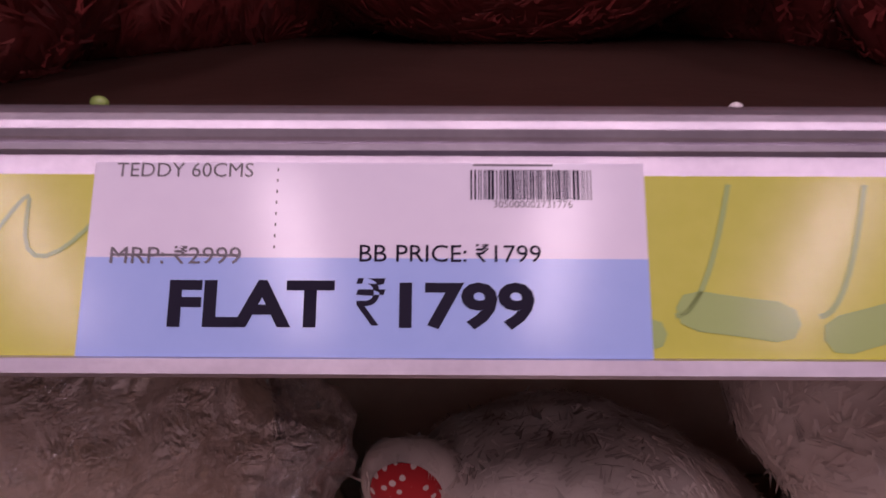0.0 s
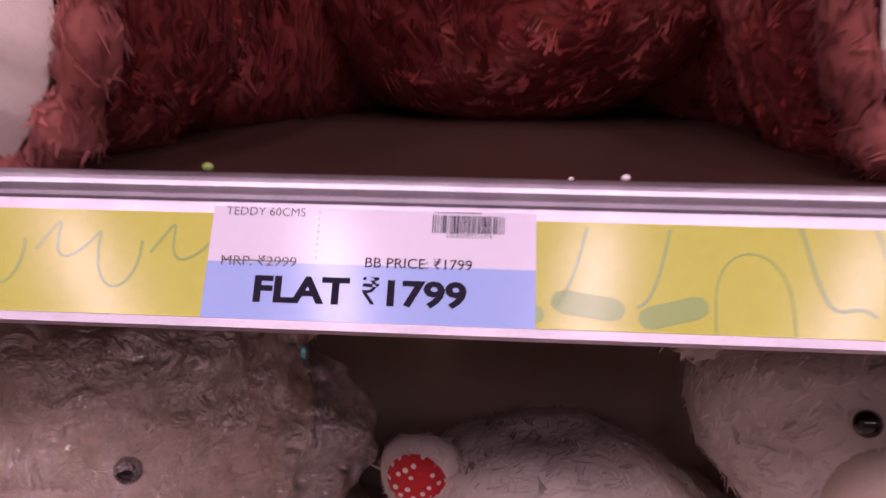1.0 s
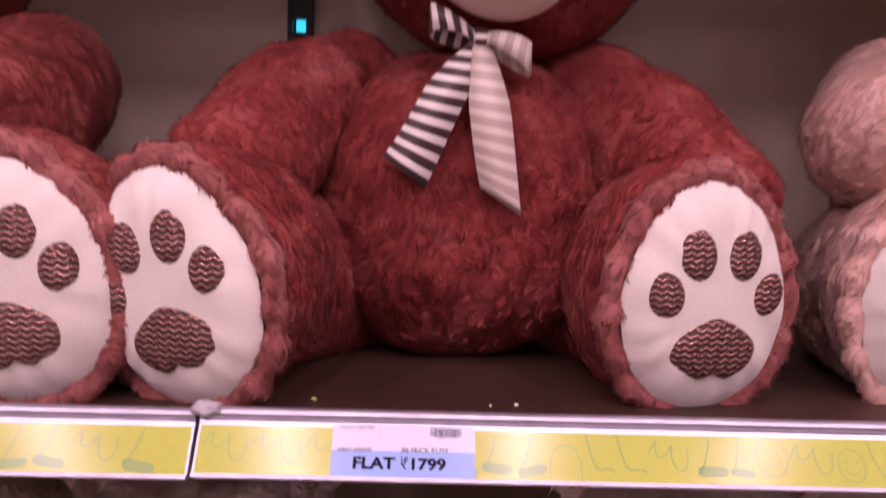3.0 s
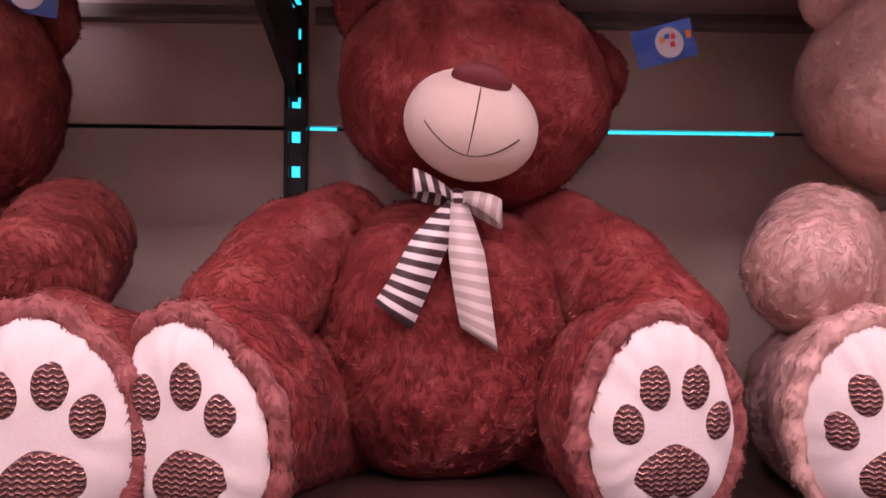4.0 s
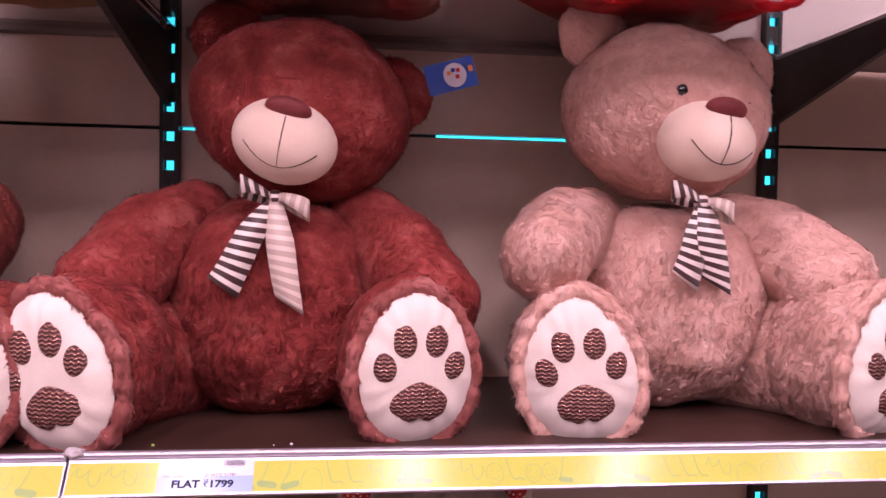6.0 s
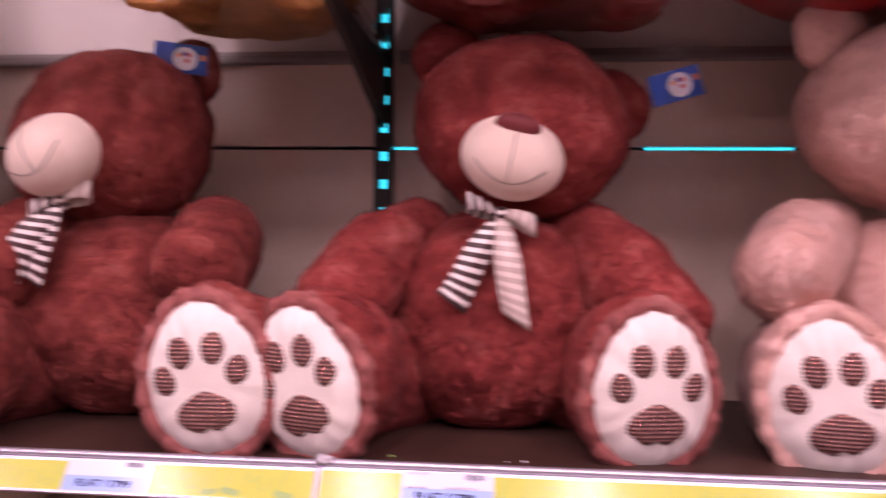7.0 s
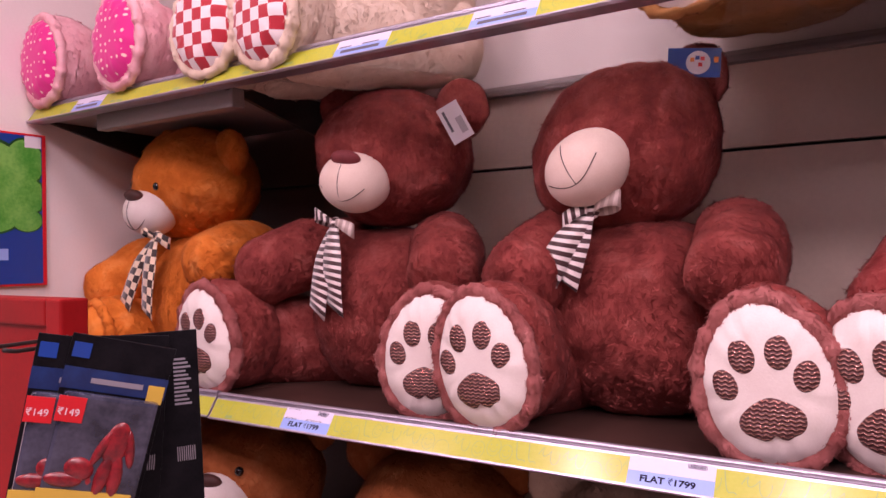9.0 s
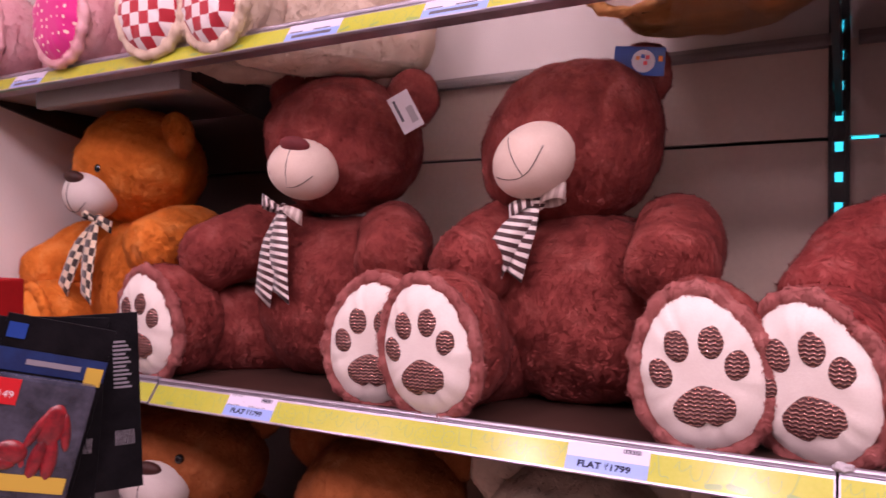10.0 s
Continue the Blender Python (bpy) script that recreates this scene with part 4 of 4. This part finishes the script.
teddy(0.766, D, FUR_PEACH, "pale peach plush teddy bear sitting with a striped ribbon",
      (((0.548, 0.116, 1.103), -10, 1, -8), ((1.028, 0.100, 1.115), 22, 4)),
      ((0.757, 0.300, 1.530), 8, 0, 8), eye_out=0.150, hands=
      arms(0.766, (0.506, 0.18, 1.268), (1.005, 0.16, 1.225)),
      ribbon=dict(at=(0.767, 0.160, 1.365), tails=(((0.735, 0.150, 1.240), 0.044), ((0.790, 0.150, 1.228), 0.050)), tail_cloth=(RIBBON, RIBBON)), seed=4)
teddy(-1.856, D, FUR_ORANGE, "bright orange plush teddy bear sitting with a checked scarf",
      (((-2.039, 0.10, 1.095), -10, 6), ((-1.645, 0.11, 1.090), -20, 6)),
      ((-1.908, 0.300, 1.510), -8, 8, 6), ears=((-1, 0.03, 0.095), (1, 0.01, 0.085)), hands=
      arms(-1.856, (-2.115, 0.16, 1.208), (-1.690, 0.16, 1.283)), body_y=0.33,
      ribbon=dict(at=(-1.870, 0.140, 1.358), cloth=CHECK_SCARF, back=CHECK_SCARF, tails=(((-1.975, 0.115, 1.180), 0.045), ((-1.880, 0.115, 1.155), 0.048)), tail_cloth=(CHECK_SCARF, CHECK_SCARF)),
      nose=NOSE_BROWN, eye_out=0.156, muzzle=SUEDE, soles=(FUR_ORANGE, False), sole_size=(0.070, 0.088), belly=FUR_ORANGE, seed=5)

# lower shelf
L = LOWER_Z
low_feet = lambda cx, b: (((cx - 0.2, 0.06, b + 0.12), -12, 8), ((cx + 0.2, 0.06, b + 0.12), 12, 8))
teddy(-0.23, L, FUR_CREAM, "cream plush teddy bear wrapped in a clear plastic bag", low_feet(-0.23, L), ((-0.230, 0.205, 0.781), 8, -8, 0), None, head_size=0.76, nose=NOSE_BROWN, eye_out=0.160, density=42000, seed=21, group="soft toys on the lower shelf")
teddy(0.165, L, FUR_WHITE, "white plush teddy bear with red dotted ear linings, slumped low", low_feet(0.165, L), ((0.103, 0.255, 0.624), 0, 0, 0), None, head_size=0.76, ears=((-0.90, -0.02, 0.112),), ear_size=0.72, nose=NOSE_BROWN, eye_out=0.160, density=42000, seed=22, group="soft toys on the lower shelf", ear_lining=DOT_RED)
teddy(0.50, L, FUR_WHITE, "white plush teddy bear with red dotted ear linings", low_feet(0.50, L), ((0.347, 0.245, 0.794), -12, -14, 0), None, head_size=0.76, ears=((-1.15, -0.06, 0.075), (1, 0.0, 0.09)), ear_size=0.8, nose=NOSE_BROWN, eye_out=0.160, density=42000, seed=23, group="soft toys on the lower shelf", ear_lining=DOT_RED)
teddy(-0.60, L, FUR_CREAM, "cream plush teddy bear on the lower shelf", low_feet(-0.60, L), ((-0.62, 0.27, 0.730), 10, 0, 0), None, nose=NOSE_BROWN, eye_out=0.160, density=36000, seed=24, group="soft toys on the lower shelf")
teddy(-1.08, L, FUR_AMBER, "amber brown plush teddy bear on the lower shelf", low_feet(-1.08, L), ((-1.06, 0.25, 0.735), 15, 0, 0), None, nose=NOSE_BROWN, eye_out=0.160, density=42000, seed=25, group="soft toys on the lower shelf")
teddy(-1.60, L, FUR_AMBER, "amber brown plush teddy bear with a white muzzle", low_feet(-1.60, L), ((-1.63, 0.24, 0.755), 15, -12, 0), None, nose=NOSE_BROWN, muzzle=SUEDE, eye_out=0.158, density=36000, seed=26, group="soft toys on the lower shelf")

# upper shelf
U = UPPER_Z
teddy(-0.385, U, FUR_GOLD, "golden brown plush teddy bear sitting on the glass shelf", (((-0.50, 0.20, U + 0.12), -10, 0), ((-0.27, 0.20, U + 0.12), 10, 0)), ((-0.385, 0.33, U + 0.47), 0, 0, 0), None, body=((-0.40, 0.345, U + 0.185), (0.21, 0.205, 0.19)), density=14000, seed=31, group="soft toys on the upper shelf")
teddy(-1.00, U, FUR_CREAM, "cream plush teddy bear with red checked soles on glass shelf", (((-1.478, 0.0, U + 0.100), 4, 0), ((-1.290, 0.0, U + 0.092), -6, 0)), ((-1.20, 0.36, U + 0.47), 0, 0, 0), None, body=((-1.20, 0.36, U + 0.17), (0.15, 0.15, 0.18)), soles=(CHECK_RED, False), sole_size=(0.082, 0.100), density=30000, seed=32, group="soft toys on the upper shelf")
teddy(-1.62, U, FUR_PINK, "pale pink plush teddy bear with magenta dotted soles", (((-2.125, 0.005, U + 0.124), -2, 0), ((-1.795, 0.005, U + 0.124), -2, 0)), ((-1.60, 0.33, U + 0.47), 0, 0, 0), None, body=((-1.62, 0.33, U + 0.17), (0.16, 0.17, 0.18)), soles=(DOT_PINK, False), sole_size=(0.082, 0.106), leg_size=1.20, density=30000, seed=33, group="soft toys on the upper shelf")
teddy(0.16, U, FUR_RED, "dark burgundy plush teddy bear sitting on the glass shelf", (((0.05, 0.20, U + 0.12), -10, 0), ((0.28, 0.20, U + 0.12), 10, 0)), ((0.16, 0.33, U + 0.47), 0, 0, 0), None, body=((0.12, 0.30, U + 0.19), (0.31, 0.265, 0.19)), density=10000, seed=34, group="soft toys on the upper shelf")
teddy(0.74, U, FUR_SCARLET, "red plush teddy bear sitting on the glass shelf", (((0.62, 0.20, U + 0.12), -10, 0), ((0.88, 0.20, U + 0.12), 10, 0)), ((0.74, 0.33, U + 0.47), 0, 0, 0), None, body=((0.74, 0.30, U + 0.19), (0.32, 0.265, 0.19)), density=10000, seed=35, group="soft toys on the upper shelf")

# clear bag round the wrapped bear's head
v, f = ellipsoid((-0.240, 0.200, 0.755), (0.170, 0.165, 0.175), None, 150, 90, 0.050, 6)
v = lumpy(v, 0.022, 26.0, 3)
v = lumpy(v, 0.010, 62.0, 9)
v[:, 2] = np.minimum(v[:, 2], 0.955)
bag = mesh_object("plastic_bag", v, f, FILM, None, smooth=True)
tagged(bag, "clear crinkled plastic bag over a cream teddy bear", "plastic bag")

# ---------------------------------------------------------------- poster, display stand and hanging packs
poster = empty("wall_poster", LEFT_X + 0.002, -0.19, 1.232)
tagged(poster, "framed poster in green and dark blue with a red edge", "poster")
part("frame", box(0, 0.014, -0.36, 0.208, 0.0, 0.408, 0.002), CARD_RED, poster, "narrow red edge")
part("print", box(0.0145, 0.0155, -0.35, 0.196, 0.006, 0.402), CARD_BLUE, poster, "dark blue printed sheet")
GREEN = mottled("poster_green", (0.06, 0.30, 0.03), (0.22, 0.52, 0.10), 14, 120, 0.4, 0.05, coat=0.3)
GREEN_DARK = mottled("poster_dark_green", (0.010, 0.060, 0.008), (0.022, 0.11, 0.015), 20, 120, 0.4, 0.05, coat=0.3)
part("corner_patch", box(0.0157, 0.0160, 0.150, 0.194, 0.370, 0.401), CARD_WHITE, poster, "white corner")
for yy, zz, ra, rb in ((0.15, 0.33, 0.05, 0.06), (0.15, 0.24, 0.055, 0.05), (0.06, 0.30, 0.09, 0.08), (0.06, 0.19, 0.08, 0.05), (0.155, 0.175, 0.04, 0.03), (-0.10, 0.28, 0.12, 0.10)):
    n = 26
    v = [Vector((0.0162 + 0.0001 * (zz * 10 % 3), yy, zz))] + [Vector((0.0158, min(0.194, yy + ra * math.cos(2 * math.pi * i / n)), min(0.40, zz + rb * math.sin(2 * math.pi * i / n)))) for i in range(n)]
    rim = [Vector((0.0156, yy, zz))] + [Vector((0.0157, max(-0.348, min(0.195, p.y + (p.y - yy) * 0.10)), min(0.401, p.z + (p.z - zz) * 0.10))) for p in v[1:]]
    mesh_object("print_outline", rim, [(0, 1 + i, 1 + (i + 1) % n) for i in range(n)], GREEN_DARK, poster, "dark green outline")
    mesh_object("print_shape", v, [(0, 1 + i, 1 + (i + 1) % n) for i in range(n)], GREEN, poster, "rounded green shape")

for q in range(3):
    part("print_patch", box(0.0157, 0.0162, 0.02 + 0.03 * q, 0.045 + 0.03 * q, 0.045 + 0.012 * q, 0.075 + 0.012 * q), PAPER_BLUE, poster, "pale blue patch")

stand = empty("display_stand", -1.655, -0.46, 0)
tagged(stand, "red lacquered display stand with hooks beside the shelves", "display stand")
part("panel", box(-0.52, 0.41, -0.015, 0.015, 0.0, 1.238, 0.004), RED_PANEL, stand)
part("frame", box(0.372, 0.414, -0.022, 0.022, 0.0, 1.242, 0.004), RED_PANEL, stand)
part("frame", box(-0.52, 0.372, -0.022, 0.022, 1.20, 1.242, 0.004), RED_PANEL, stand)
for hx in (0.43, 0.50):
    v, f = tube([(hx - 0.04, 0.0, 1.185), (hx, -0.02, 1.187), (hx + 0.02, -0.14, 1.186), (hx + 0.03, -0.16, 1.19)], 0.003)
    mesh_object("hook", v, f, STEEL_DARK, stand, "thin dark steel hook", smooth=True)
FILM_PACK = mottled("pack_window", (0.014, 0.016, 0.030), (0.065, 0.065, 0.10), 18, 90, 0.18, 0.3, coat=0.8)
PRINT_GREY = mat("print_grey", (0.26, 0.24, 0.27), 0.4)
BLOB_RED = mottled("insert_red", (0.11, 0.006, 0.01), (0.30, 0.015, 0.022), 40, 160, 0.3, 0.3, coat=0.4)
BAND_BLUE = mottled("card_navy", (0.004, 0.016, 0.085), (0.008, 0.03, 0.13), 30, 150, 0.35, 0.1, coat=0.4)
GOLD_CARD = mat("card_gold", (0.62, 0.42, 0.06), 0.35)


def pack(m, front=True):
    """A hanging blister pack: card, window, coloured figure-like blocks kept plain, red price sticker."""
    e = empty("hanging_pack", 0, 0, 0)
    e.matrix_world = m @ Matrix.Scale(0.84, 4)
    tagged(e, "hanging toy pack with a black card and a red price sticker", "toy pack", "hanging packs")
    part("card", box(-0.075, 0.075, -0.002, 0.002, -0.30, 0.0, 0.001), BLACK_CARD, e)
    if front:
        part("window", box(-0.068, 0.068, -0.022, -0.002, -0.29, -0.085, 0.006), FILM_PACK, e, "clear bulging window")
        part("title_band", box(-0.075, 0.075, -0.0032, -0.0022, -0.083, -0.050), BAND_BLUE, e, "dark blue band")
        part("title_bar", box(-0.035, 0.040, -0.0042, -0.0033, -0.071, -0.063), PRINT_GREY, e)
        part("corner_badge", box(-0.07, -0.045, -0.0042, -0.0033, -0.035, -0.012), CARD_BLUE, e)
        part("round_badge", box(0.048, 0.072, -0.0042, -0.0033, -0.09, -0.062), GOLD_CARD, e)
        for bx, bz, rx, rz, turn in ((0.022, -0.150, 0.019, 0.034, 0.1), (0.004, -0.158, 0.007, 0.032, 0.35),
                                     (0.042, -0.158, 0.007, 0.030, -0.2), (0.013, -0.202, 0.009, 0.034, 0.15),
                                     (0.030, -0.202, 0.009, 0.034, -0.05), (-0.022, -0.196, 0.020, 0.016, 0.3),
                                     (-0.040, -0.214, 0.026, 0.011, 0.0)):
            vv, ff = ellipsoid((bx, -0.0215, bz), (rx, 0.006, rz), Matrix.Rotation(turn, 3, "Y"), 16, 10, 0.004, 1)
            mesh_object("insert_shape", vv, ff, BLOB_RED, e, smooth=True)
        part("title_bar", box(-0.072, 0.06, -0.0250, -0.0225, -0.252, -0.228), GOLD_CARD, e, "yellow lettering bar")
        st = part("price_sticker", box(-0.072, -0.034, -0.0240, -0.0225, -0.128, -0.090), CARD_RED, e, "red price sticker")
        c = bpy.data.curves.new("sticker_text", "FONT")
        c.body, c.size, c.offset = RUPEE + "149", 0.015, 0.0
        o = bpy.data.objects.new("sticker_text", c)
        scene.collection.objects.link(o)
        bpy.context.view_layer.update()
        me = bpy.data.meshes.new_from_object(o.evaluated_get(bpy.context.evaluated_depsgraph_get()))
        bpy.data.objects.remove(o)
        me.transform(Matrix.Translation((-0.070, -0.0245, -0.118)) @ Matrix.Rotation(radians(90), 4, "X"))
        me.materials.append(CARD_WHITE)
        t = new("sticker_text", me)
        t.parent = st
    else:
        for q in range(12):
            part("print_line", box(0.034, 0.062 - 0.004 * (q % 3), -0.0030, -0.0022, -0.128 + 0.007 * q, -0.1245 + 0.007 * q), PRINT_GREY, e)
        for q in range(9):
            part("barcode_bar", box(0.034 + 0.0035 * q, 0.0355 + 0.0035 * q, -0.0030, -0.0022, -0.225, -0.200), PRINT_GREY, e)
        for q in range(5):
            part("barcode_bar", box(-0.02 + 0.004 * q, -0.018 + 0.004 * q, -0.0030, -0.0022, -0.24, -0.220), PRINT_GREY, e)
    return e


pack(frame_of((-1.042, -0.508, 1.194), 58, 4, 14))
pack(frame_of((-1.072, -0.535, 1.198), 56, 2, 11))
pack(frame_of((-1.110, -0.470, 1.194), 64, 0, 4), False)
pack(frame_of((-1.103, -0.430, 1.194), 56, 0, -2), False)

# bits of lint on the deck
for x, y, s, c in ((0.106, 0.062, 0.0022, CARD_WHITE), (-0.090, 0.064, 0.003, INK_GREEN), (0.081, 0.060, 0.0012, CARD_WHITE)):
    v, f = ellipsoid((x, y, DECK_Z + s * 0.6), (s, s * 0.7, s * 0.7), None, 8, 6, 0.0004, 1)
    tagged(mesh_object("lint", v, f, c, None, smooth=True), "tiny scrap of lint lying on the shelf board", "lint", "lint on the shelf")

# crumpled clear tape at the joint of the rails
v, f = ellipsoid((-0.176, 0.004, 1.006), (0.012, 0.009, 0.007), None, 26, 18, 0.010, 4)
v = lumpy(v, 0.006, 150.0, 7)
tagged(mesh_object("tape_scrap", v, f, CARD_GREY, None, smooth=True), "crumpled scrap of pale tape at the rail joint", "tape")

# plain neighbour fixture beyond the last upright
fx = part("yellow_pillar", box(1.235, 1.30, 0.16, 0.22, 0.0, 1.75, 0.01), YELLOW_PAINT)
tagged(fx, "yellow painted pillar of a neighbouring display", "pillar")
